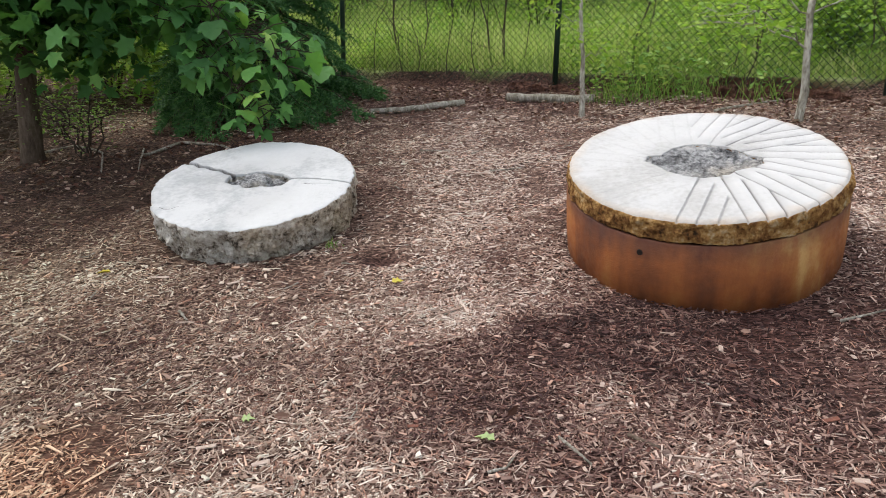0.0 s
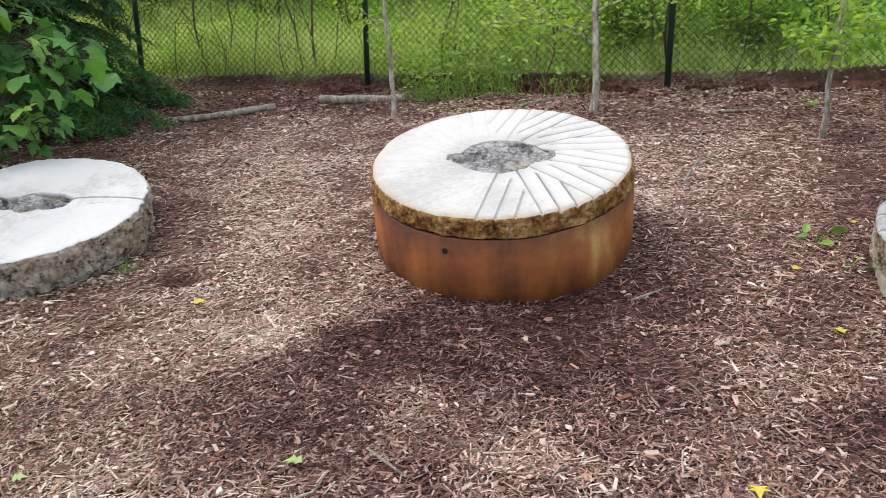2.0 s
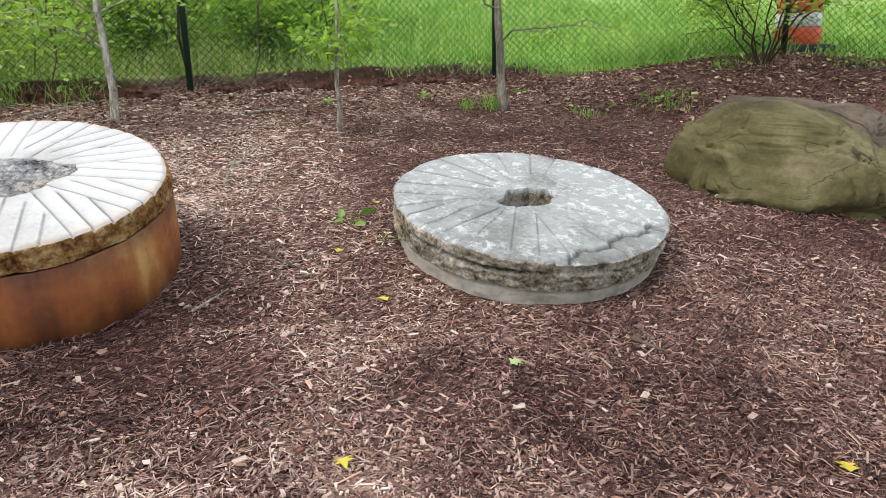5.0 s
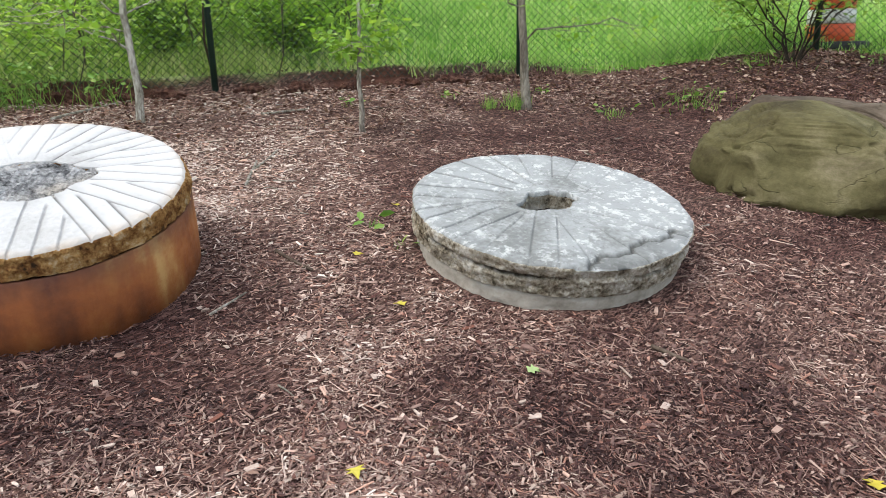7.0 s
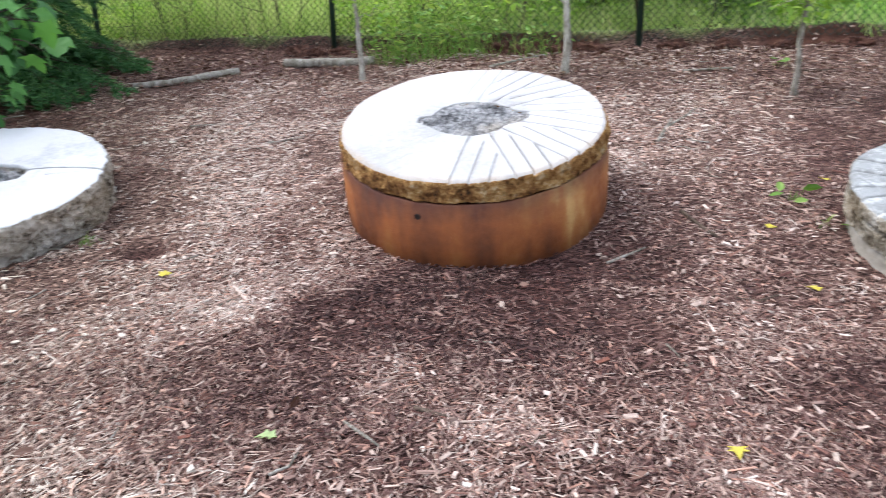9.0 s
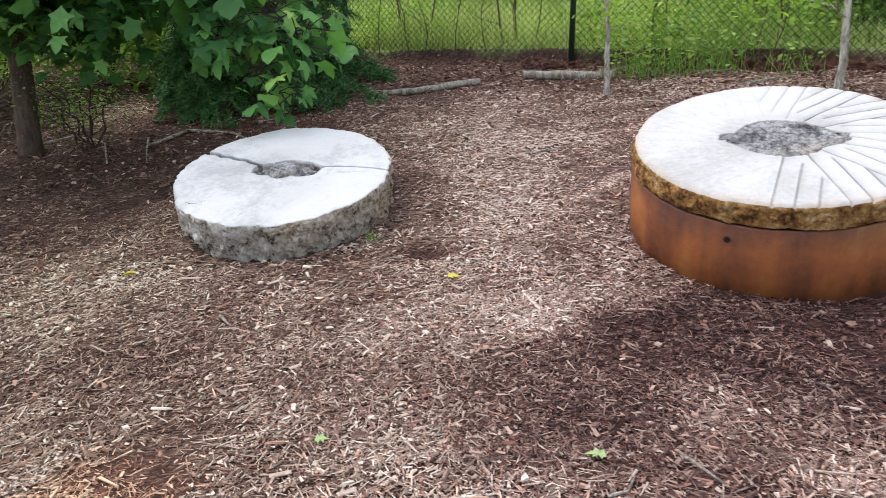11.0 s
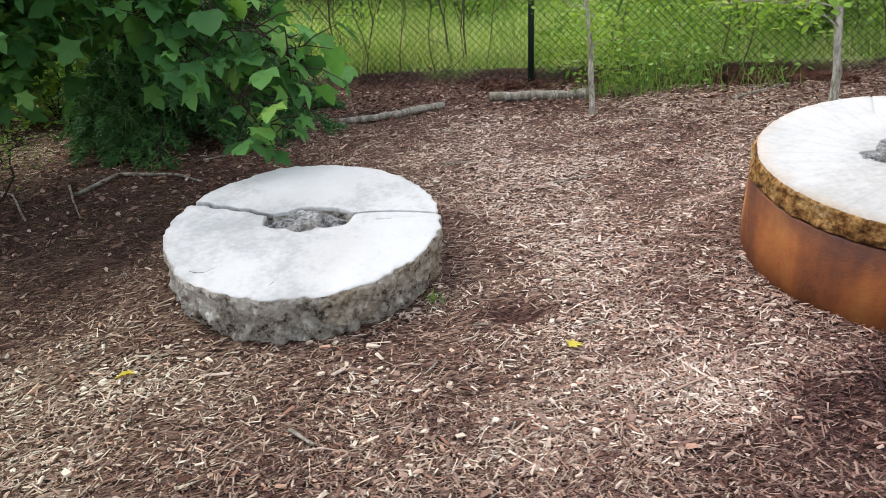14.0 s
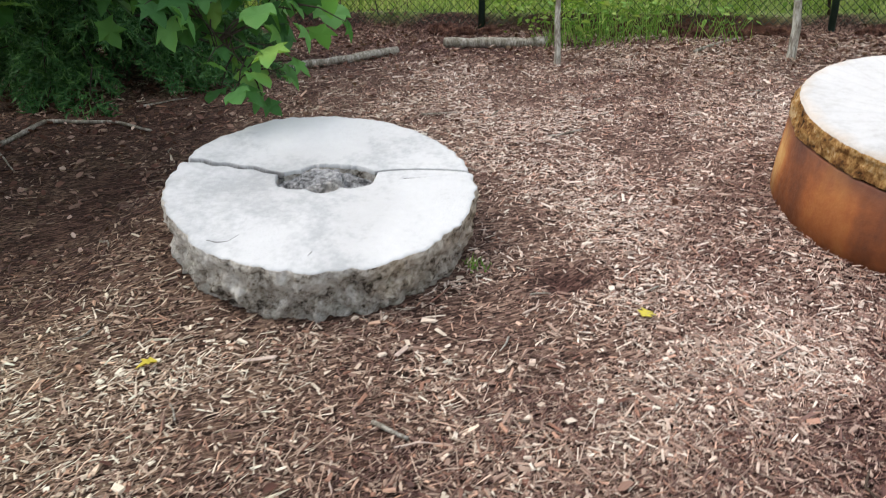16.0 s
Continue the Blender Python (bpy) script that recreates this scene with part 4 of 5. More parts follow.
def lay_chips():
    """Splinters and shreds lying over each other, with fewer thick chips among them."""
    vs, fs, ds, off = [], [], [], 0
    for count, seed, kind in ((330000, 7, "splinter"), (220000, 8, "crumb"), (28000, 9, "chip")):
        rng, x, y = spread_pieces(count, seed)
        n = len(x)
        shred = rng.rand(n) < 0.55
        length = np.where(shred, rng.uniform(0.018, 0.044, n), rng.uniform(0.01, 0.025, n)) * np.exp(0.36 * rng.randn(n))
        wide = np.where(shred, rng.uniform(0.0026, 0.0058, n), rng.uniform(0.0042, 0.0095, n)) * np.exp(0.25 * rng.randn(n))
        if kind == "crumb":
            length, wide = length * 0.45, wide * 0.75
        if kind == "chip":
            length, wide = length * 1.1, wide * 1.45
        grown = 1 + 0.09 * np.clip(np.hypot(x, y) - 2.6, 0, 6)
        length, wide = length * grown, wide * grown
        a = rng.uniform(0, 6.283, n)
        along = np.stack([np.cos(a), np.sin(a), SLOPE_X * np.cos(a) + SLOPE_Y * np.sin(a) + 0.1 * rng.randn(n)], 1)
        up = np.stack([0.28 * rng.randn(n), 0.28 * rng.randn(n), np.ones(n)], 1)
        z = height(x, y) + 0.3 * length * np.abs(along[:, 2]) + rng.uniform(-0.004, 0.009, n)
        t, q = (CHIP, CHIP_F) if kind == "chip" else (SPLINTER, SPLINTER_F)
        v, f = scatter(t, q, np.stack([x, y, z], 1), along, up, length, wide, 0.09)
        vs.append(v)
        fs += (f + off).tolist()
        ds.append(np.repeat(paleness(x, y) + {"splinter": 0.1, "crumb": -0.06, "chip": 0.22}[kind], len(t)))
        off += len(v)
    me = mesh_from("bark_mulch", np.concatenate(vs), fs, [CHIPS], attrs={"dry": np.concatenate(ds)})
    thing("bark_mulch", "shredded brown bark and wood chips covering the slope", "mulch", kind="stuff", data=me)


def lay_litter():
    rng = np.random.RandomState(17)
    n = 90000
    x, y = rng.uniform(-6, 10.0, n), rng.uniform(-0.5, 11.5, n)
    b = beyond(x, y)
    under_trees = np.exp(-((x + 2.6) / 1.9) ** 2 - ((y - 6.6) / 1.6) ** 2)
    bank = smooth_step((x - 5.6) / 0.8)
    want = np.clip(smooth_step((b + 2.2) / 2.0) * 0.8 + under_trees * 0.6 + 0.7 * bank + 0.015, 0, 1) * (b < 0.12)
    keep = (rng.rand(n) < want) & ~under_stones(x, y)
    x, y = x[keep], y[keep]
    n = len(x)
    a = rng.uniform(0, 6.283, n)
    along = np.stack([np.cos(a), np.sin(a), 0.4 * rng.randn(n)], 1)
    up = np.stack([0.7 * rng.randn(n), 0.7 * rng.randn(n), np.ones(n)], 1)
    v, f = scatter(OVAL, OVAL_F, np.stack([x, y, height(x, y) + rng.uniform(0.002, 0.018, n)], 1), along, up, rng.uniform(0.022, 0.058, n))
    thing("leaf_litter", "dry brown fallen leaves along the fence and under trees", "dead leaves", kind="stuff", data=mesh_from("leaf_litter", v, f, [LITTER]))


def blades(x, y, length, wide, rng, lean=0.45):
    n = len(x)
    a = rng.uniform(0, 6.283, n)
    tilt = np.abs(rng.randn(n)) * lean
    along = np.stack([np.cos(a) * tilt, np.sin(a) * tilt, np.ones(n)], 1)
    up = np.stack([np.cos(a + 1.57), np.sin(a + 1.57), 0.2 * rng.randn(n)], 1)
    return scatter(BLADE, BLADE_F, np.stack([x, y, height(x, y) - 0.01], 1), along, up, length, wide)


def grow_grass():
    rng = np.random.RandomState(27)
    n = 520000
    x, y = rng.uniform(-8, 19, n), rng.uniform(-1, 21, n)
    b = beyond(x, y)
    keep = (b > np.where(x > 5.5, 0.0, 0.1)) & (b < 11) & (rng.rand(n) < np.clip(1.25 - b / 9, 0.12, 1)) & (waves(x, y, 3.0, 51) + 0.6 * rng.randn(n) > -0.5)
    x, y, b = x[keep], y[keep], b[keep]
    n = len(x)
    lawn = smooth_step((x - 4.6) / 1.5)
    tall = (0.1 + 0.27 * rng.rand(n)) * (1 - 0.3 * lawn) * (1 + 0.6 * np.clip(waves(x, y, 1.4, 52) + 0.5 * waves(x, y, 4.0, 53), -0.75, 1)) + (rng.rand(n) < 0.03) * 0.25 * (1 - lawn)
    wide = 0.008 + 0.005 * rng.rand(n) + 0.0012 * b
    right = rng.rand(n) < lawn
    for name, label, pick, mat in (("tall_grass", "yellow-green grass and weeds beyond the fence", ~right, GRASS), ("lawn_grass", "bright green grass field beyond the fence", right, LAWN)):
        v, f = blades(x[pick], y[pick], tall[pick], wide[pick], rng)
        thing(name, label, "grass", kind="stuff", data=mesh_from(name, v, f, [mat]))


def grow_weeds():
    """Broad-leaved weeds in clumps among the grass."""
    rng = np.random.RandomState(57)
    n = 330000
    x, y = rng.uniform(-7, 12, n), rng.uniform(1, 16, n)
    b = beyond(x, y)
    clump = waves(x, y, 1.7, 61) + 0.7 * waves(x, y, 4.1, 62)
    rank = np.exp(-((x - 1.75) / 0.6) ** 2 - ((b - 0.15) / 0.35) ** 2)
    keep = (b > 0.12 - 0.4 * (rank > 0.35)) & (b < 5.5) & (rng.rand(n) < np.clip(1.3 - b / 5, 0, 1)) & (rng.rand(n) < np.clip(0.25 + 0.75 * clump + 0.5 * np.exp(-((x - 3.6) / 1.7) ** 2) + rank, 0.03, 1)) & (rng.rand(n) < np.where(x > 5, 0.06, 1))
    x, y, c, rank = x[keep], y[keep], clump[keep], rank[keep]
    n = len(x)
    brush = np.exp(-((x - 3.6) / 1.7) ** 2)
    z = height(x, y) + rng.rand(n) * np.clip(0.12 + 0.34 * c + 0.5 * brush + 0.45 * rank, 0.06, 1.0)
    along = rng.randn(n, 3) * [1, 1, 0.5]
    up = np.array([[0, 0, 1.0]]) + 0.5 * rng.randn(n, 3)
    v, f = scatter(DIAMOND, DIAMOND_F, np.stack([x, y, z], 1), along, up, rng.uniform(0.035, 0.095, n))
    thing("undergrowth", "leafy yellow-green weeds and brush beyond the fence", "weeds", kind="stuff", data=mesh_from("undergrowth", v, f, [LEAF_BUSH]))


lay_chips()
lay_litter()
grow_grass()
grow_weeds()


# ---- wood lying about ----
PALE_WOOD = plain("pale_wood", [(0.3, (0.34, 0.25, 0.2)), (0.7, (0.55, 0.45, 0.38))], 40, 0.75)
def lying(name, label, category, pts, radius, mat, taper=0.75, lift=0.6, knots=0.17, seed=1, sides=9, group=""):
    """A log or stick that follows the ground through the given plan points."""
    rng = random.Random(seed)
    dense = []
    for (ax, ay), (bx, by) in zip(pts, pts[1:]):
        steps = max(3, int(math.hypot(bx - ax, by - ay) / 0.09))
        dense += [(ax + (bx - ax) * k / steps, ay + (by - ay) * k / steps) for k in range(steps)]
    dense.append(pts[-1])
    line, rad = [], []
    for i, (x, y) in enumerate(dense):
        f = i / (len(dense) - 1)
        q = radius * (1 - (1 - taper) * f) * (1 + 1.6 * knots * noise.noise((f * 7, seed * 3.1, 0)) + 0.06 * knots * rng.uniform(-1, 1))
        line.append((x + 0.5 * radius * noise.noise((f * 5, seed, 2)), y + 0.5 * radius * noise.noise((f * 5, seed, 7)), ground_at(x, y) + q * lift + 0.004))
        rad.append(q)
    v, f = tube(line, rad, sides)
    return thing(name, label, category, group=group, data=mesh_from(name, v, f, [mat], True))


lying("log", "pale lichen-covered log lying along the fence", "log", [(0.62, 7.42), (1.0, 7.22), (1.43, 7.08)], 0.047, DEADWOOD, 0.9, group="logs")
lying("log", "pale slender log half under the conifer", "log", [(0.18, 7.36), (-0.25, 7.26), (-0.75, 7.22)], 0.042, DEADWOOD, 0.6, seed=2, group="logs")
for i, (pts, rad) in enumerate([([(-2.57, 6.11), (-2.37, 6.46), (-1.98, 6.28), (-1.75, 6.0)], 0.016), ([(2.3, 6.25), (2.8, 6.52), (3.15, 6.6)], 0.015),
                                ([(-3.7, 6.43), (-3.46, 6.7), (-3.04, 6.35), (-2.75, 5.69)], 0.013), ([(-2.67, 6.35), (-2.54, 5.94), (-2.42, 5.61)], 0.009), ([(-1.82, 6.60), (-1.52, 6.66)], 0.008)]):
    lying("fallen_branch", "bare grey fallen branch on the mulch", "branch", pts, rad, DEADWOOD, 0.45, seed=10 + i, sides=7, group="fallen branches")
for i, (pts, rad) in enumerate([([(2.53, 1.23), (2.53, 1.08)], 0.009), ([(2.49, 3.82), (2.83, 4.22)], 0.010), ([(2.66, 4.02), (3.1, 4.36)], 0.008), ([(2.04, 2.88), (2.05, 2.62)], 0.010),
                                ([(1.54, 2.62), (1.73, 2.65)], 0.007), ([(0.36, 1.98), (0.44, 1.85)], 0.006), ([(0.57, 1.97), (0.66, 1.90)], 0.007), ([(-1.19, 3.05), (-1.12, 2.95)], 0.008),
                                ([(3.6, 5.3), (4.0, 5.2)], 0.012), ([(4.3, 4.9), (4.7, 4.75)], 0.008), ([(-0.2, 5.6), (0.05, 5.55)], 0.007), ([(0.3, 4.9), (0.55, 4.95)], 0.007)]):
    lying("stick", "short dry brown stick on the mulch", "stick", pts, rad, DEADWOOD if i % 3 else BARK_BROWN, 0.6, seed=40 + i, sides=6, group="sticks")


rngw = random.Random(63)
laid = 0
while laid < 70:
    x, y, a, l = rngw.uniform(-2.2, 5.2), rngw.uniform(1.5, 5.6), rngw.uniform(0, 6.283), rngw.uniform(0.05, 0.13) * rngw.uniform(0.7, 1.3)
    if under_stones(np.array([x]), np.array([y]), 0.22)[0] or y < 1.4 + 0.25 * max(0, -x) or y < 0.75 * (1.8 - x):
        continue
    bend = rngw.uniform(-0.25, 0.25) * l
    pts = [(x - l * math.cos(a) / 2, y - l * math.sin(a) / 2), (x - bend * math.sin(a), y + bend * math.cos(a)), (x + l * math.cos(a) / 2, y + l * math.sin(a) / 2)]
    lying("stick", "thin dry twig lying on the mulch", "stick", pts, rngw.uniform(0.0028, 0.0055), (DEADWOOD, PALE_WOOD, BARK_BROWN, DEADWOOD)[laid % 4], 0.5, 1.6, seed=200 + laid, sides=5, group="sticks")
    laid += 1


def chip_thing(x, y, length, wide, turn, label, mat):
    bm = bmesh.new()
    vs = [bm.verts.new((a * length, b * wide, c * 0.011)) for a, b, c in CHIP]
    for f in CHIP_F:
        bm.faces.new([vs[i] for i in f])
    bm.faces.new([vs[i] for i in (3, 2, 1, 0)])
    bmesh.ops.bevel(bm, geom=bm.edges[:], offset=0.0012, segments=1, affect="EDGES")
    me = bpy.data.meshes.new("wood_chip")
    bm.to_mesh(me)
    bm.free()
    me.materials.append(mat)
    thing("wood_chip", label, "wood chip", pose(x, y, ground_at(x, y) + 0.006, math.degrees(SLOPE_Y), -math.degrees(SLOPE_X), turn), "large wood chips", data=me)


RED_WOOD = plain("red_wood", [(0.3, (0.13, 0.045, 0.03)), (0.7, (0.24, 0.1, 0.065))], 40, 0.8)
for x, y, l, w, a in [(0.545, 2.238, 0.034, 0.02, 78), (1.677, 2.203, 0.05, 0.03, 30), (-1.435, 3.461, 0.11, 0.018, -12), (-0.207, 2.764, 0.05, 0.018, -50), (1.698, 1.829, 0.035, 0.022, 70),
                      (1.15, 1.73, 0.045, 0.025, -10), (-0.1, 2.9, 0.055, 0.012, 20), (0.1, 2.7, 0.04, 0.012, 100), (-0.8, 2.6, 0.05, 0.02, 35), (-1.02, 3.33, 0.07, 0.02, 40),
                      (1.02, 2.45, 0.045, 0.022, 75), (0.6, 1.75, 0.05, 0.016, 30), (1.9, 1.3, 0.05, 0.03, -40), (2.6, 1.7, 0.045, 0.02, 10), (1.45, 2.35, 0.03, 0.02, 95), (-0.55, 1.95, 0.06, 0.022, 25), (-0.75, 2.05, 0.07, 0.02, 15), (0.15, 3.4, 0.045, 0.014, 40), (0.05, 4.2, 0.05, 0.016, 5), (2.2, 4.4, 0.05, 0.02, 80),
                      (2.22, 1.02, 0.04, 0.03, 15), (2.46, 1.15, 0.045, 0.025, 60), (0.9, 2.1, 0.06, 0.012, -30), (-0.35, 2.2, 0.05, 0.014, 10)]:
    chip_thing(x, y, l, w, a, "large pale wood chip lying on the mulch", PALE_WOOD)
for x, y, l, w, a in [(2.17, 1.81, 0.06, 0.022, -20), (-0.09, 2.09, 0.04, 0.018, 5), (1.2, 2.0, 0.06, 0.02, 15)]:
    chip_thing(x, y, l, w, a, "reddish-brown wood chip lying on the mulch", RED_WOOD)


def fallen_leaf(x, y, size, turn, mat, label, star=True):
    t, f = (STAR, LOBED_F) if star else (OVAL, OVAL_F)
    v = [(a * size, b * size, c * size * 1.4 + 0.25 * size * abs(b)) for a, b, c in t]
    under = [(a, b, c - 0.0012) for a, b, c in v]
    m = len(v)
    faces = list(f) + [tuple(i + m for i in reversed(q)) for q in f]
    ob = thing("fallen_leaf", label, "leaf", pose(x, y, ground_at(x, y) + 0.013, 7, -5, turn), "fallen leaves", data=mesh_from("fallen_leaf", v + under, faces, [mat], True))
    return ob


for x, y, s, a in [(-0.241, 3.203, 0.06, 20), (-1.73, 3.563, 0.065, 200), (2.09, 2.077, 0.06, 100), (1.346, 1.52, 0.055, 240), (2.24, 2.55, 0.05, 10), (2.28, 0.42, 0.06, 40), (2.75, 2.8, 0.045, 75)]:
    fallen_leaf(x, y, s, a, YELLOW, "small fallen yellow leaf on the mulch")
for x, y, s, a in [(0.166, 1.986, 0.062, 160), (-0.67, 2.17, 0.045, 10), (2.08, 1.46, 0.055, -20)]:
    fallen_leaf(x, y, s, a, PALE_GREEN, "pale green fallen leaf on the mulch")
for x, y, s, a in [(-1.03, 1.95, 0.06, 60), (-0.62, 3.05, 0.05, 140), (-1.5, 2.9, 0.05, 30)]:
    fallen_leaf(x, y, s, a, LITTER, "curled tan fallen leaf on the mulch", False)


# ---- plants ----
def weed(x, y, tall, count, spread, label, mat, seed, wide=0.007, leafy=0):
    rng = np.random.RandomState(seed)
    px, py = x + spread * rng.randn(count), y + spread * rng.randn(count)
    v, f = blades(px, py, tall * rng.uniform(0.5, 1.2, count), np.full(count, wide), rng, 0.6)
    ob = thing("weed", label, "weed", pose(0, 0, 0), "weeds")
    tagged(part("blade_tuft", mesh_from("blade_tuft", v, f, [mat]), ob), kind="stuff")
    if leafy:
        p = np.stack([x + spread * 1.2 * rng.randn(leafy), y + spread * 1.2 * rng.randn(leafy), np.zeros(leafy)], 1)
        p[:, 2] = height(p[:, 0], p[:, 1]) + tall * rng.uniform(0.2, 1.1, leafy)
        v, f = scatter(OVAL, OVAL_F, p, rng.randn(leafy, 3) * [1, 1, 0.4], np.array([[0, 0, 1.0]]) + 0.4 * rng.randn(leafy, 3), rng.uniform(0.04, 0.09, leafy))
        tagged(part("leafy_sprig", mesh_from("leafy_sprig", v, f, [WEEDS]), ob), kind="stuff")


for i, (x, y, t, c, s, lf) in enumerate([(1.95, 7.02, 0.4, 150, 0.16, 150), (2.40, 6.95, 0.34, 90, 0.13, 90), (1.58, 7.05, 0.28, 70, 0.1, 70), (5.40, 4.03, 0.16, 90, 0.05, 0), (6.39, 2.85, 0.10, 110, 0.13, 16),
                                         (5.73, 3.27, 0.07, 50, 0.08, 6), (-0.61, 3.74, 0.05, 30, 0.025, 0), (5.20, 4.18, 0.12, 50, 0.04, 0), (2.50, 2.70, 0.06, 12, 0.024, 4), (2.44, 2.45, 0.035, 6, 0.02, 3),
                                         (7.6, 2.75, 0.12, 60, 0.14, 30), (8.2, 1.7, 0.10, 50, 0.15, 25), (2.9, 6.7, 0.25, 70, 0.12, 40), (5.24, 4.72, 0.06, 10, 0.04, 10), (4.36, 5.1, 0.06, 10, 0.05, 10), (6.0, 4.2, 0.06, 8, 0.04, 10)]):
    weed(x, y, t, c, s, "tuft of green weeds growing through mulch", WEEDS, 60 + i, leafy=lf)


def curve(a, b, sag, steps, rng, wob=0.02):
    """A bent line from a to b that sags or arches on the way."""
    a, b = np.array(a, dtype=float), np.array(b, dtype=float)
    out = []
    for k in range(steps + 1):
        f = k / steps
        p = a + (b - a) * f + np.array([0, 0, sag * 4 * f * (1 - f)]) + wob * rng.randn(3) * (0 < k < steps)
        out.append(p)
    return out


def clothe(line, count, spread, rng, start=0.3, droop=0.4, size=(0.05, 0.09), lobed=False, far=False):
    """Leaves round the outer part of a limb."""
    line = np.array(line)
    s = start + (1 - start) * rng.rand(count) ** 0.8
    i = np.clip((s * (len(line) - 1)).astype(int), 0, len(line) - 2)
    f = (s * (len(line) - 1) - i)[:, None]
    p = line[i] * (1 - f) + line[i + 1] * f + spread * rng.randn(count, 3) * [1, 1, 0.7]
    along = rng.randn(count, 3) * [1, 1, 0.3] - [0, 0, droop]
    up = np.array([[0, 0, 1.0]]) + 0.45 * rng.randn(count, 3)
    if far:
        return scatter(DIAMOND, DIAMOND_F, p, along, up, rng.uniform(*size, count))
    return scatter(MAPLE if lobed else OVAL, MAPLE_F if lobed else OVAL_F, p, along, up, rng.uniform(*size, count))


def merge(sets):
    vs, fs, o = [], [], 0
    for v, f in sets:
        vs.append(np.asarray(v))
        fs.append(np.asarray(f) + o)
        o += len(v)
    return np.concatenate(vs), np.concatenate(fs)


def young_tree(x, y, trunk, radius, label, limbs, seed, leaf=(0.05, 0.09), per=60, mat=None, wood=None, category="tree", spread=0.13, sides=10):
    """A slender tree: trunk offsets by height, limbs (height share, turn, reach, rise), leaves on them."""
    rng = np.random.RandomState(seed)
    z0 = ground_at(x, y)
    pts = [(x + a, y + b, z0 + h) for a, b, h in trunk]
    dense = []
    for p, q in zip(pts, pts[1:]):
        dense += [tuple(np.array(p) + (np.array(q) - np.array(p)) * k / 4 + (0.006 * rng.randn(3) if k else 0)) for k in range(4)]
    dense.append(pts[-1])
    rad = [radius * (1 - 0.75 * i / len(dense)) * (1.35 if i == 0 else 1) * (1 + 0.06 * rng.randn()) for i in range(len(dense))]
    tree = thing("tree", label, category, group="trees in the mulch")
    v, f = tube(dense, rad, sides)
    part("trunk", mesh_from("trunk", v, f, [wood or BARK_GREY], True), tree)
    leaves = []
    for share, turn, reach, rise in limbs:
        i = min(len(dense) - 1, int(share * (len(dense) - 1)))
        a = np.array(dense[i])
        b = a + np.array([reach * math.cos(radians(turn)), reach * math.sin(radians(turn)), rise])
        line = curve(a, b, 0.08 * reach, 7, rng, 0.015 + 0.02 * reach)
        r0 = max(0.004, rad[i] * 0.28)
        twigs = [tube(line, [r0 * (1 - 0.8 * k / 7) for k in range(8)], 6)]
        for k in range(2, 8):
            e = line[k] + rng.randn(3) * [0.16, 0.16, 0.07] * max(0.5, reach)
            twigs.append(tube([line[k - 1], (line[k - 1] + e) / 2 + 0.01 * rng.randn(3), e], [r0 * 0.35, r0 * 0.28, r0 * 0.15], 4))
        v, f = joined(twigs)
        part("limb", mesh_from("limb", v, f, [wood or BARK_GREY]), tree)
        leaves.append(clothe(line, per, spread, rng, 0.25, 0.25, leaf))
    v, f = merge(leaves)
    part("crown", mesh_from("crown", v, f, [mat or LEAF_YOUNG], True), tree, "light green leaves")
    return tree


young_tree(2.78, 5.75, [(0, 0, -0.05), (0.03, 0.03, 0.3), (0.0, 0.05, 0.8), (0.03, 0.1, 1.6), (0.0, 0.1, 2.6), (0.05, 0.15, 3.8)], 0.036, "slender grey-barked tree standing in the mulch",
           [(0.30, 165, 0.9, 0.2), (0.34, 215, 1.0, 0.15), (0.38, 150, 0.8, 0.2), (0.40, 200, 0.8, 0.15), (0.42, 20, 0.9, 0.2), (0.46, 300, 0.8, 0.1), (0.5, 120, 0.8, 0.2), (0.52, 240, 1.1, 0.2), (0.55, -20, 1.0, 0.25), (0.6, 80, 0.9, 0.3), (0.65, 180, 0.9, 0.3), (0.72, 270, 0.9, 0.3), (0.8, 10, 0.8, 0.4), (0.9, 140, 0.6, 0.5)], 71, per=95, leaf=(0.04, 0.08))
young_tree(1.21, 6.49, [(0, 0, -0.05), (-0.02, 0, 0.5), (-0.06, 0.05, 1.0), (-0.1, 0.1, 1.8), (-0.1, 0.1, 2.8)], 0.024, "thin grey sapling near the fence",
           [(0.3, 30, 0.35, 0.1), (0.36, 250, 0.3, 0.12), (0.42, 140, 0.4, 0.15), (0.5, -30, 0.5, 0.2), (0.6, 200, 0.5, 0.2), (0.75, 60, 0.5, 0.3), (0.9, 300, 0.4, 0.3)], 72, per=60, spread=0.1, leaf=(0.035, 0.07))
young_tree(3.82, 4.29, [(0, 0, -0.05), (0.0, 0.02, 0.35), (0.02, 0.0, 0.8), (0.02, 0.05, 1.5), (0.05, 0.05, 2.5)], 0.021, "thin sapling with light green leaves in the mulch",
           [(0.38, 210, 0.22, 0.08), (0.4, -30, 0.24, 0.1), (0.43, 100, 0.22, 0.06), (0.46, 330, 0.28, 0.1), (0.48, 160, 0.3, 0.05), (0.52, 250, 0.25, 0.1), (0.7, 30, 0.5, 0.3), (0.8, 200, 0.5, 0.3), (0.9, 290, 0.4, 0.3)], 73, per=60, spread=0.08, leaf=(0.045, 0.085))
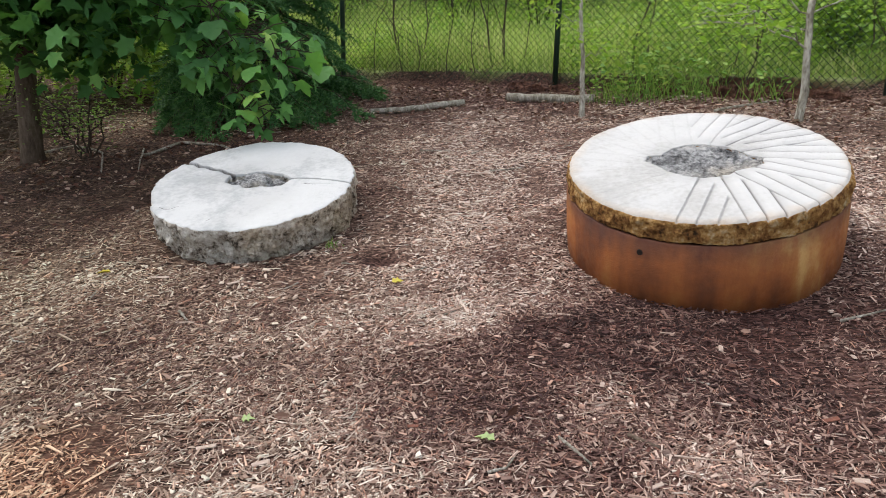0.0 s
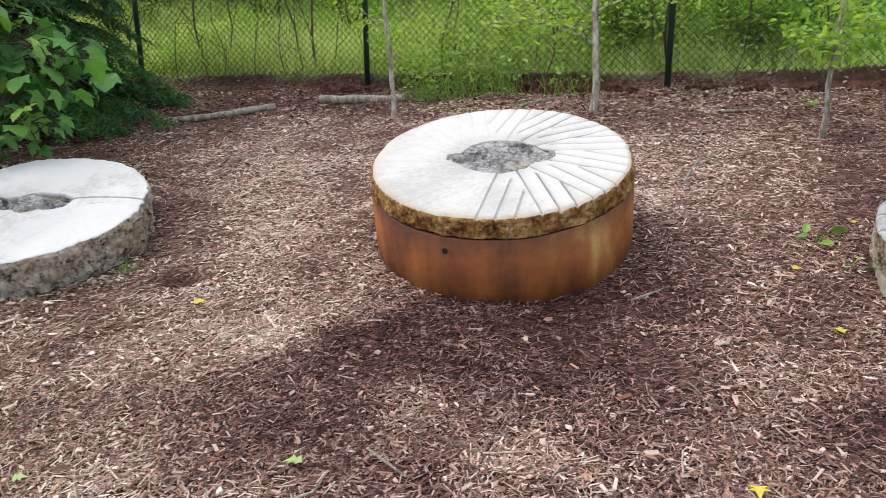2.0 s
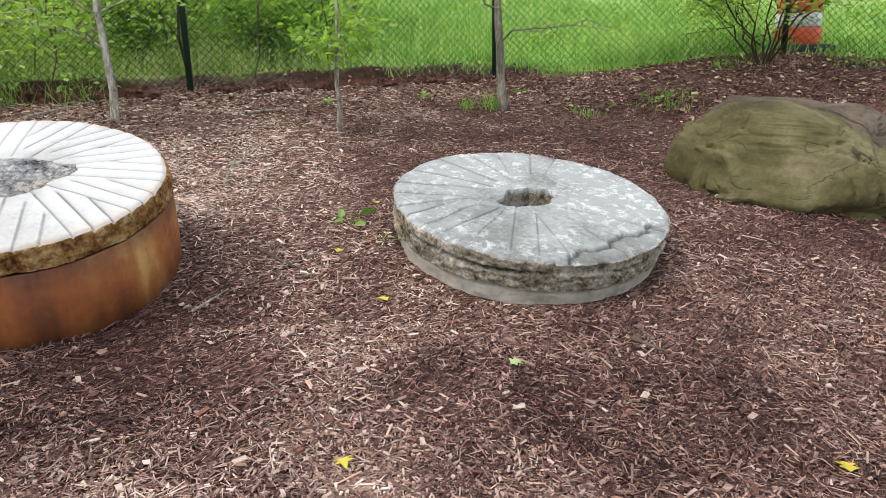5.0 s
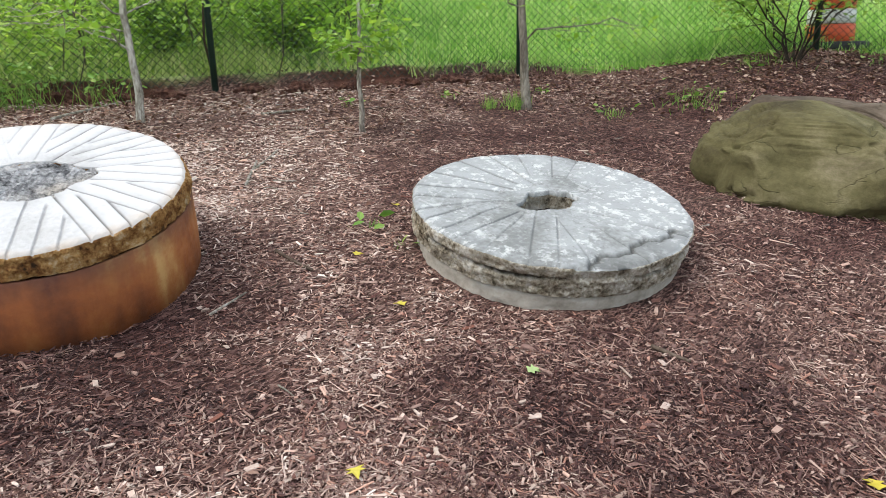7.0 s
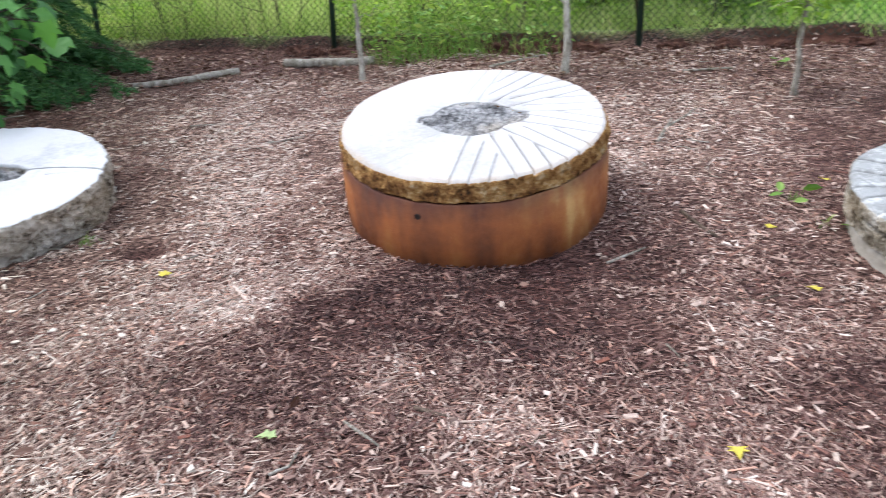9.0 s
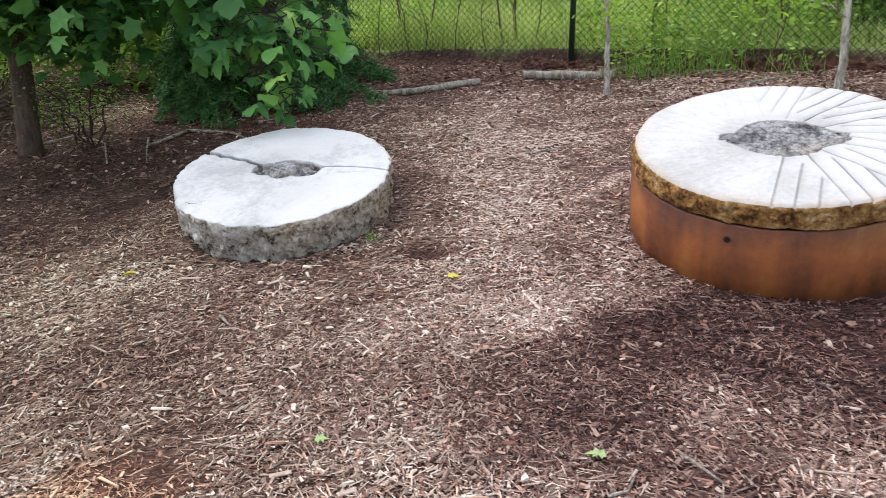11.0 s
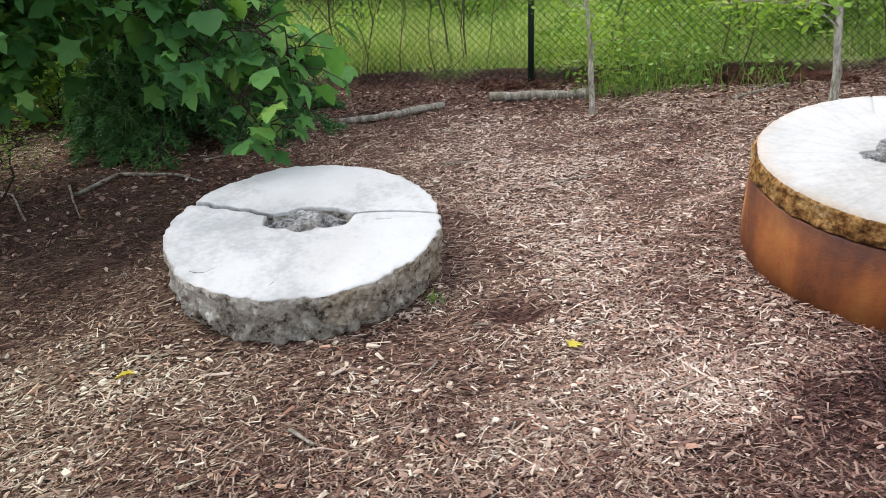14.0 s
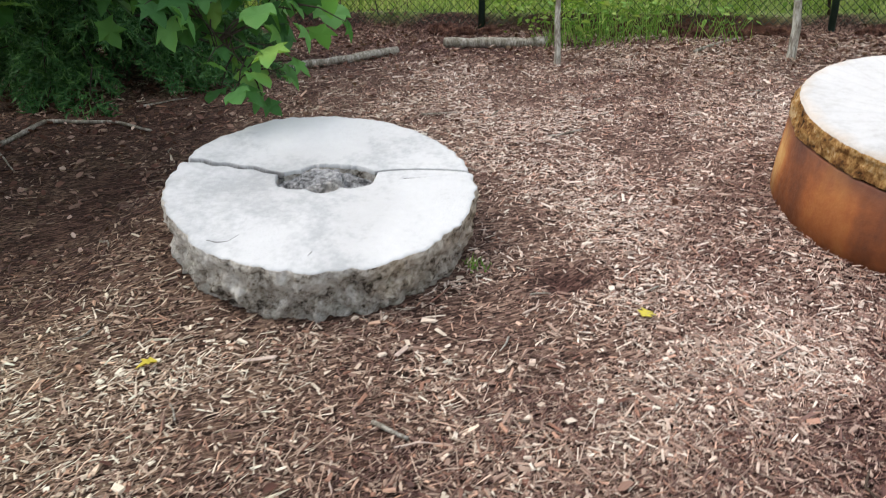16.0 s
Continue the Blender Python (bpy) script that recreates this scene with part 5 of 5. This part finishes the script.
young_tree(5.42, 3.945, [(0, 0, -0.05), (-0.01, 0.02, 0.4), (-0.02, 0.05, 1.0), (-0.02, 0.05, 1.7), (0.02, 0.05, 2.6), (0.0, 0.1, 3.8)], 0.044, "grey-barked young tree with spreading twigs in the mulch",
           [(0.26, -70, 1.0, 0.1), (0.38, 200, 1.0, 0.1), (0.42, -40, 1.2, 0.15), (0.45, 100, 0.9, 0.2), (0.5, 250, 1.1, 0.15), (0.55, 10, 1.0, 0.25), (0.62, 160, 1.0, 0.3), (0.7, 300, 0.9, 0.3), (0.85, 60, 0.8, 0.4)], 74, per=100, wood=BARK_MIXED, leaf=(0.04, 0.08))


def shrub(x, y, tall, reach, stems, per, label, seed, mat=None, leaf=(0.04, 0.08), spread=0.12, group="shrubs", lift=0.35, far=False):
    rng = np.random.RandomState(seed)
    z0 = ground_at(x, y)
    ob = thing("shrub", label, "shrub", group=group)
    leaves = []
    for s in range(stems):
        a = 6.283 * (s + 0.5 * rng.rand()) / stems
        r = reach * rng.uniform(0.45, 1.0)
        b = (x + r * math.cos(a), y + r * math.sin(a), z0 + tall * rng.uniform(0.6, 1.05))
        line = curve((x + 0.04 * math.cos(a), y + 0.04 * math.sin(a), z0 - 0.03), b, 0.1 * tall, 8, rng, 0.03)
        twigs = [tube(line, [0.0095 * (1 - 0.7 * k / 8) for k in range(9)], 6)]
        for k in range(3, 9):
            e = line[k] + rng.randn(3) * [0.2, 0.2, 0.12] * reach
            twigs.append(tube([line[k - 1], e], [0.005, 0.002], 4))
        v, f = joined(twigs)
        part("stem", mesh_from("stem", v, f, [BARK_DARK]), ob)
        leaves.append(clothe(line, per, spread * reach, rng, lift, 0.2, leaf, far=far))
    v, f = merge(leaves)
    part("foliage", mesh_from("foliage", v, f, [mat or LEAF_BUSH], True), ob)
    return ob


shrub(7.75, 2.50, 1.25, 1.15, 11, 320, "spreading green shrub with several dark stems", 81, spread=0.15, lift=0.45)
shrub(-3.15, 6.25, 0.55, 0.4, 7, 110, "small feathery green plant beside a trunk", 82, WEEDS, (0.015, 0.045), 0.3)

# brush past the fence, thicker behind its middle
for i, (s, b, tall, reach) in enumerate([(-0.5, 3.2, 1.6, 1.1), (0.1, 4.2, 1.9, 1.2), (0.45, 2.2, 1.2, 0.8), (0.7, 3.0, 2.0, 1.2), (1.0, 1.9, 1.4, 0.9), (1.15, 3.6, 2.2, 1.3), (1.4, 1.4, 1.0, 0.7), (0.85, 1.0, 0.9, 0.55),
                                         (1.55, 2.8, 1.7, 1.0), (-1.2, 4.5, 2.0, 1.3), (-1.9, 3.5, 1.8, 1.2), (1.8, 4.4, 1.9, 1.1), (1.25, 0.7, 0.8, 0.5), (-0.2, 6.5, 2.6, 1.6), (0.8, 6.0, 2.6, 1.6), (1.6, 6.8, 2.6, 1.6), (-2.8, 4.5, 2.2, 1.4), (-3.5, 3.5, 2.0, 1.4)]):
    x, y = 1.16 + 2.66 * s + 0.494 * b, 7.89 - 1.51 * s + 0.87 * b
    shrub(x, y, tall, reach, 8, 400, "leafy green bush growing beyond the fence", 90 + i, LEAF_BUSH if i % 3 else LEAF_YOUNG, (0.035, 0.085), 0.26, "bushes beyond the fence", 0.02, True)


# bare vines and twigs climbing the wire
rngv = np.random.RandomState(77)
for s0 in [-0.8, -0.66, -0.57, -0.46, -0.36, 0.62, 1.22]:
    x, y = 1.16 + 2.66 * s0 + 0.04, 7.89 - 1.51 * s0 + 0.07
    z = ground_at(x, y)
    lean = rngv.uniform(-0.5, 0.5)
    line = [(x + 0.87 * lean * f + 0.03 * rngv.randn(), y - 0.49 * lean * f + 0.02 * rngv.randn(), z - 0.02 + 1.7 * f) for f in np.linspace(0, 1, 9)]
    sets = [tube(line, [0.006 * (1 - 0.6 * k / 8) for k in range(9)], 5)]
    for k in range(1, 9):
        e = np.array(line[k]) + rngv.randn(3) * [0.2, 0.1, 0.2]
        sets.append(tube([line[k - 1], e], [0.0035, 0.0015], 4))
    v, f = joined(sets)
    thing("vine", "bare brown vine climbing the chain-link fence", "vine", group="vines", data=mesh_from("vine", v, f, [BARK_BROWN]))


# bare saplings and dark bushes standing in the grass beyond the wire
rngs = np.random.RandomState(91)
for k in range(18):
    s0, b = rngs.uniform(-2.0, 1.5), rngs.uniform(0.12, 0.7)
    x, y = 1.16 + 2.66 * s0 + 0.494 * b, 7.89 - 1.51 * s0 + 0.87 * b
    z, tall, lean = ground_at(x, y), rngs.uniform(1.2, 2.8), rngs.uniform(-0.35, 0.35)
    line = [(x + lean * f + 0.03 * rngs.randn(), y + 0.03 * rngs.randn(), z - 0.03 + tall * f) for f in np.linspace(0, 1, 8)]
    r0 = rngs.uniform(0.006, 0.015)
    ob = thing("sapling", "bare thin brown sapling standing behind the fence", "sapling", group="bare saplings")
    v, f = tube(line, [r0 * (1 - 0.65 * j / 7) for j in range(8)], 6)
    part("trunk", mesh_from("trunk", v, f, [BARK_BROWN], True), ob)
    for j in range(2, 8):
        e = np.array(line[j]) + rngs.randn(3) * [0.28, 0.2, 0.16] + [0, 0, 0.12]
        v, f = tube([line[j - 1], (np.array(line[j - 1]) + e) / 2 + 0.02 * rngs.randn(3), e], [r0 * 0.45, r0 * 0.35, r0 * 0.18], 4)
        part("twig", mesh_from("twig", v, f, [BARK_BROWN]), ob)
# bush leaves again, a darker green with the shade put into the colour
LEAF_SHADED = foliage("shaded_bush_leaves", [(0.0, (0.07, 0.15, 0.035)), (0.5, (0.16, 0.3, 0.07)), (1.0, (0.34, 0.48, 0.15))], 0.5, 0.45)
for i, (s, b, tall, reach) in enumerate([(-0.9, 5.6, 2.2, 1.3), (-0.45, 4.9, 2.0, 1.2), (-1.5, 5.6, 2.4, 1.4), (-2.2, 5.2, 2.2, 1.4), (0.3, 5.2, 2.0, 1.2), (-1.0, 7.6, 2.8, 1.7), (0.0, 7.8, 2.8, 1.7), (-1.9, 7.6, 2.8, 1.7)]):
    x, y = 1.16 + 2.66 * s + 0.494 * b, 7.89 - 1.51 * s + 0.87 * b
    shrub(x, y, tall, reach, 8, 380, "dark leafy bush at the edge of the woods", 150 + i, LEAF_SHADED, (0.05, 0.11), 0.28, "bushes beyond the fence", 0.02, True)


# ---- the broad-leaved tree whose branch hangs over the split stone ----
def broadleaf():
    rng = np.random.RandomState(33)
    x, y = -3.59, 6.22
    z0 = ground_at(x, y)
    tree = thing("tree", "broad-leaved tree with low hanging green branches", "tree", group="trees in the mulch")
    line = [(x, y, z0 - 0.1), (x + 0.0, y, z0 + 0.1), (x + 0.02, y + 0.02, z0 + 0.8), (x + 0.05, y, z0 + 1.8), (x + 0.1, y, z0 + 3.2), (x + 0.2, y, z0 + 5.0)]
    v, f = tube(line, [0.115, 0.092, 0.08, 0.072, 0.055, 0.02], 16)
    part("trunk", mesh_from("trunk", v, f, [BARK_BROWN], True), tree)
    leaf_v = [tuple(p) for p in MAPLE]
    kinds = []
    for deep, wide, tip in ((1.0, 1.0, 0.0), (0.55, 1.15, 0.03), (1.35, 0.85, -0.1)):
        shape = [(a, b * wide * (1.0 if i in (2, 5, 11, 14) else 1.0 / deep ** 0.6), c + tip * a * a) for i, (a, b, c) in enumerate(leaf_v)]
        kinds.append(mesh_from("leaf", shape, MAPLE_F, [LEAF_BROAD], True))
    # the nearest limb, with its leaves one by one
    near = [((x, y, z0 + 2.0), (-1.0, 4.80, 1.30), 0.38, 90), ((x, y, z0 + 1.9), (-1.22, 4.75, 1.00), 0.55, 75), ((x, y, z0 + 2.1), (-1.55, 4.95, 1.32), 0.35, 80), ((x, y, z0 + 2.0), (-1.35, 4.7, 1.5), 0.4, 70)]
    for a, b, sag, count in near:
        path = curve(a, b, sag, 10, rng, 0.02)
        twigs = [tube(path, [0.02 * (1 - 0.85 * k / 10) for k in range(11)], 7)]
        spots = []
        for k in range(count):
            s = 0.62 + 0.38 * rng.rand() ** 0.7
            i = min(9, int(s * 10))
            p = path[i] + (path[i + 1] - path[i]) * (s * 10 - i)
            q = p + np.clip(rng.randn(3), -1.7, 1.7) * [0.15, 0.13, 0.09]
            twigs.append(tube([p, (p + q) / 2 + [0, 0, 0.02], q], [0.0045, 0.0035, 0.002], 4))
            spots.append(q)
        v, f = joined(twigs)
        limb = part("limb", mesh_from("limb", v, f, [BARK_DARK]), tree)
        for q in spots:
            d = Vector((rng.randn() * 0.7 + 0.45, rng.randn() * 0.7 - 0.4, -0.55 - 0.5 * rng.rand()))
            turn = d.to_track_quat("X", "Z") @ Quaternion((1, 0, 0), rng.randn() * 0.45)
            lf = part("leaf", kinds[rng.randint(3)], limb)
            lf.matrix_local = Matrix.LocRotScale(Vector(q), turn, Vector((1, 1, 1)) * rng.uniform(0.085, 0.16))
    # the rest of the crown
    leaves = []
    for tx, ty, tz, sag, count in [(-2.6, 5.5, 1.45, 0.4, 330), (-3.0, 5.3, 1.5, 0.4, 330), (-2.9, 5.9, 1.6, 0.3, 300), (-3.7, 5.6, 1.7, 0.3, 300), (-2.2, 5.3, 1.55, 0.4, 300), (-3.6, 4.9, 1.9, 0.3, 300), (-2.7, 5.3, 1.75, 0.3, 350), (-2.3, 5.6, 1.9, 0.3, 150), (-3.3, 5.0, 1.7, 0.3, 130), (-3.9, 5.2, 1.75, 0.3, 120), (-4.6, 5.7, 1.8, 0.2, 110), (-2.6, 6.5, 1.9, 0.3, 120), (-2.0, 5.2, 2.2, 0.3, 150),
                                   (-3.2, 4.6, 2.3, 0.3, 130), (-4.9, 6.6, 2.0, 0.2, 90), (-2.2, 6.2, 2.7, 0.2, 120), (-3.0, 5.5, 3.2, 0.2, 120), (-1.7, 4.9, 1.95, 0.4, 130), (-4.2, 6.9, 3.2, 0.2, 90), (-3.4, 7.0, 3.6, 0.2, 80), (-2.4, 4.7, 1.75, 0.4, 110)]:
        path = curve((x, y, min(tz - 0.2, 2.6) + 0.35), (tx, ty, tz), sag, 8, rng, 0.03)
        v, f = tube(path, [0.024 * (1 - 0.85 * k / 8) for k in range(9)], 6)
        part("limb", mesh_from("limb", v, f, [BARK_BROWN]), tree)
        leaves.append(clothe(path, int(count * 1.5), 0.22, rng, 0.3, 0.55, (0.09, 0.16), True))
    v, f = merge(leaves)
    part("crown", mesh_from("crown", v, f, [LEAF_BROAD], True), tree, "broad dark green leaves")


broadleaf()


# ---- the dark conifer behind it ----
def conifer(x, y, tall, reach, seed):
    rng = np.random.RandomState(seed)
    z0 = ground_at(x, y)
    tree = thing("conifer", "dark green conifer with drooping feathery branches", "conifer")
    v, f = tube([(x, y, z0 - 0.1), (x, y, z0 + tall * 0.5), (x, y, z0 + tall)], [0.13, 0.08, 0.01], 12)
    part("trunk", mesh_from("trunk", v, f, [BARK_DARK], True), tree)
    needles = []
    count = 190
    for b in range(count):
        h = 0.22 + (tall - 0.5) * (b / count) ** 1.5
        a = b * 2.39996 + 0.3 * rng.randn()
        length = reach * (1 - 0.8 * h / tall) * rng.uniform(0.75, 1.08) * (0.66 + 0.3 * math.cos(a + 0.2) + 0.12 * math.sin(a))
        ex, ey = x + length * math.cos(a), y + length * math.sin(a)
        low = float(height(ex, ey)) + 0.05
        end = (ex, ey, max(low, z0 + h + 0.1 - length * 0.42))
        path = np.array(curve((x, y, z0 + h), end, 0.10 * length, 9, rng, 0.015))
        v, f = tube([tuple(p) for p in path], [0.014 * (1 - 0.85 * k / 9) for k in range(10)], 5)
        part("branch", mesh_from("branch", v, f, [BARK_DARK]), tree)
        m = 52
        s = 0.22 + 0.78 * rng.rand(m)
        i = np.clip((s * 9).astype(int), 0, 8)
        p = path[i] + (path[i + 1] - path[i]) * (s * 9 - i)[:, None]
        side = np.where(rng.rand(m) < 0.5, 1, -1)
        out = np.stack([np.cos(a + side * 0.9), np.sin(a + side * 0.9), -0.55 - 0.4 * rng.rand(m)], 1)
        twig = unit(out) * (0.18 + 0.22 * rng.rand(m))[:, None] * (1.15 - 0.5 * s)[:, None]
        k = 24
        t = np.tile(np.linspace(0.05, 1, k), m)
        pp = np.repeat(p, k, 0) + np.repeat(twig, k, 0) * t[:, None]
        along = np.repeat(unit(twig), k, 0) * 0.8 + 0.75 * rng.randn(m * k, 3)
        needles.append(scatter(NEEDLE, NEEDLE_F, pp, along, rng.randn(m * k, 3), rng.uniform(0.04, 0.085, m * k), np.full(m * k, 0.013)))
    v, f = merge(needles)
    part("needles", mesh_from("needles", v, f, [NEEDLES]), tree, "dark green needles")


conifer(-2.25, 7.65, 5.5, 1.8, 41)


# ---- brush pile and far woods ----
def brush_pile(x, y, seed):
    rng = np.random.RandomState(seed)
    ob = thing("brush_pile", "pile of dead brown branches under the trees", "brush pile")
    for k in range(110):
        a, l = rng.uniform(0, 6.283), rng.uniform(0.15, 0.5)
        cx, cy = x + 0.4 * rng.randn(), y + 0.4 * rng.randn()
        z = ground_at(cx, cy) + abs(rng.randn()) * 0.16 + 0.01
        p = [(cx - l * math.cos(a), cy - l * math.sin(a), max(z + 0.1 * rng.randn(), ground_at(cx - l * math.cos(a), cy - l * math.sin(a)))), (cx, cy, z + 0.03),
             (cx + l * math.cos(a), cy + l * math.sin(a), max(z + 0.1 * rng.randn(), ground_at(cx + l * math.cos(a), cy + l * math.sin(a))))]
        v, f = tube(p, [0.007, 0.006, 0.003], 5)
        part("branch", mesh_from("branch", v, f, [BARK_BROWN]), ob)


brush_pile(-4.6, 6.9, 3)
brush_pile(-4.5, 7.7, 4)
brush_pile(-5.6, 7.9, 5)
for i, (x, y, tall, reach) in enumerate([(-5.3, 8.7, 1.6, 1.1), (-6.6, 8.4, 1.8, 1.2), (-4.3, 9.4, 1.5, 1.0), (-7.6, 9.6, 2.2, 1.4), (-5.8, 10.2, 2.2, 1.4), (-3.4, 9.0, 1.0, 0.8), (-2.9, 9.8, 1.4, 0.9)]):
    shrub(x, y, tall, reach, 8, 420, "leafy green bush at the edge of the trees", 130 + i, LEAF_BUSH, (0.05, 0.11), 0.26, "bushes behind the trees", 0.05, True)


def far_tree(seed):
    rng = np.random.RandomState(seed)
    tree = thing("tree", "tall leafy tree at the edge of the field", "tree", group="far trees")
    v, f = tube([(0, 0, -0.5), (0.1, 0, 3), (0, 0.1, 7.5)], [0.2, 0.14, 0.03], 8)
    part("trunk", mesh_from("trunk", v, f, [BARK_BROWN], True), tree)
    leaves = []
    for k in range(26):
        a, h = rng.uniform(0, 6.283), rng.uniform(0.6, 7.8)
        r = 2.4 * (1 - abs(h - 3.5) / 6.5) * rng.uniform(0.5, 1)
        path = curve((0, 0, h * 0.8), (r * math.cos(a), r * math.sin(a), h), 0.2, 6, rng, 0.05)
        leaves.append(clothe(path, 140, 0.5, rng, 0.2, 0.2, (0.16, 0.32), far=True))
    v, f = merge(leaves)
    part("crown", mesh_from("crown", v, f, [LEAF_BUSH], True), tree)
    return tree


def thicket(seed):
    rng = np.random.RandomState(seed)
    ob = thing("thicket", "dense leafy thicket at the edge of the field", "thicket", group="far thickets")
    leaves, stems = [], []
    for k in range(16):
        a, r, h = rng.uniform(0, 6.283), rng.uniform(0.4, 2.3), rng.uniform(0.8, 4.2)
        path = curve((0.3 * math.cos(a), 0.3 * math.sin(a), -0.3), (r * math.cos(a), r * math.sin(a), h), 0.3, 6, rng, 0.06)
        stems.append(tube(path, [0.03 * (1 - 0.8 * j / 6) for j in range(7)], 5))
        leaves.append(clothe(path, 240, 0.36, rng, 0.05, 0.2, (0.12, 0.24), far=True))
    v, f = joined(stems)
    part("stem_cluster", mesh_from("stem_cluster", v, f, [BARK_DARK]), ob)
    v, f = merge(leaves)
    part("foliage", mesh_from("foliage", v, f, [LEAF_BUSH], True), ob)
    return ob


rngk = random.Random(31)
thickets = [thicket(301), thicket(302)]
for i in range(40):
    a = radians(152 - 175 * i / 39 + rngk.uniform(-2, 2))
    d = rngk.uniform(21, 27) + 6 * min(1, max(0, i - 19) / 5)
    m = pose(d * math.cos(a), 1 + d * math.sin(a), ground_at(d * math.cos(a), 1 + d * math.sin(a)) - 0.05, 0, 0, rngk.uniform(0, 360))
    if i < 2:
        thickets[i].matrix_world = m
    else:
        w = rngk.uniform(0.8, 1.25) * (1 if i < 19 else 1.3)
        copy_thing(thickets[i % 2], m).scale = (w, w, w)

kinds = [far_tree(201), far_tree(202), far_tree(203)]
rngt = random.Random(12)
spots = []
for i in range(28):
    a = radians(150 - 175 * i / 27 + rngt.uniform(-2, 2))
    d = rngt.uniform(17, 27) if i < 13 else rngt.uniform(30, 42)
    spots.append((d * math.cos(a), 2 + d * math.sin(a), rngt.uniform(0, 360), rngt.uniform(0.8, 1.3)))
for i in range(10):
    a = radians(-30 - 175 * i / 9)
    spots.append((30 * math.cos(a), 30 * math.sin(a), rngt.uniform(0, 360), rngt.uniform(0.9, 1.3)))
for i, (x, y, turn, s) in enumerate(spots):
    m = pose(x, y, ground_at(x, y) - 0.05, 0, 0, turn)
    if i < 3:
        kinds[i].matrix_world = m
    else:
        copy_thing(kinds[i % 3], m).scale = (s, s, s)


# ---- red clay clods thrown up along the foot of the fence ----
def clod(x, y, size, seed):
    bm = bmesh.new()
    bmesh.ops.create_icosphere(bm, subdivisions=3, radius=1)
    for v in bm.verts:
        p = v.co.copy()
        k = 1 + 0.5 * noise.noise(p * 1.5 + Vector((seed, 0, 0))) + 0.28 * noise.noise(p * 4 + Vector((0, seed, 0))) + 0.12 * noise.noise(p * 10)
        v.co = Vector((p.x * 1.5, p.y * 0.8, max(p.z, -0.4) * 0.75)) * size * k
    me = bpy.data.meshes.new("clay_clod")
    bm.to_mesh(me)
    bm.free()
    me.materials.append(CLAY)
    thing("clay_clod", "crumbling red clay clod at the foot of the fence", "clay clod", pose(x, y, ground_at(x, y) + 0.15 * size, 0, 0, -29.6 + 20 * math.sin(seed * 5)), "clay clods", data=me)


CLAY = plain("red_clay", [(0.36, (0.022, 0.01, 0.007)), (0.5, (0.085, 0.036, 0.024)), (0.64, (0.2, 0.1, 0.068))], 22, 0.95, 0.03)
for i, (s0, off, size) in enumerate([(-0.12, -0.12, 0.11), (-0.06, -0.16, 0.13), (0.03, -0.13, 0.1), (0.3, -0.1, 0.09), (0.38, -0.14, 0.12), (0.46, -0.1, 0.1), (0.57, -0.12, 0.13), (0.64, -0.16, 0.11), (0.74, -0.12, 0.1), (0.86, -0.1, 0.12), (1.1, -0.1, 0.1), (1.25, -0.12, 0.12), (1.42, -0.1, 0.1),
                                      (1.6, -0.12, 0.11), (1.75, -0.1, 0.12), (1.9, -0.12, 0.09)]):
    clod(1.16 + 2.66 * s0 + 0.494 * off, 7.89 - 1.51 * s0 + 0.87 * off, size * 0.8, i + 0.7)
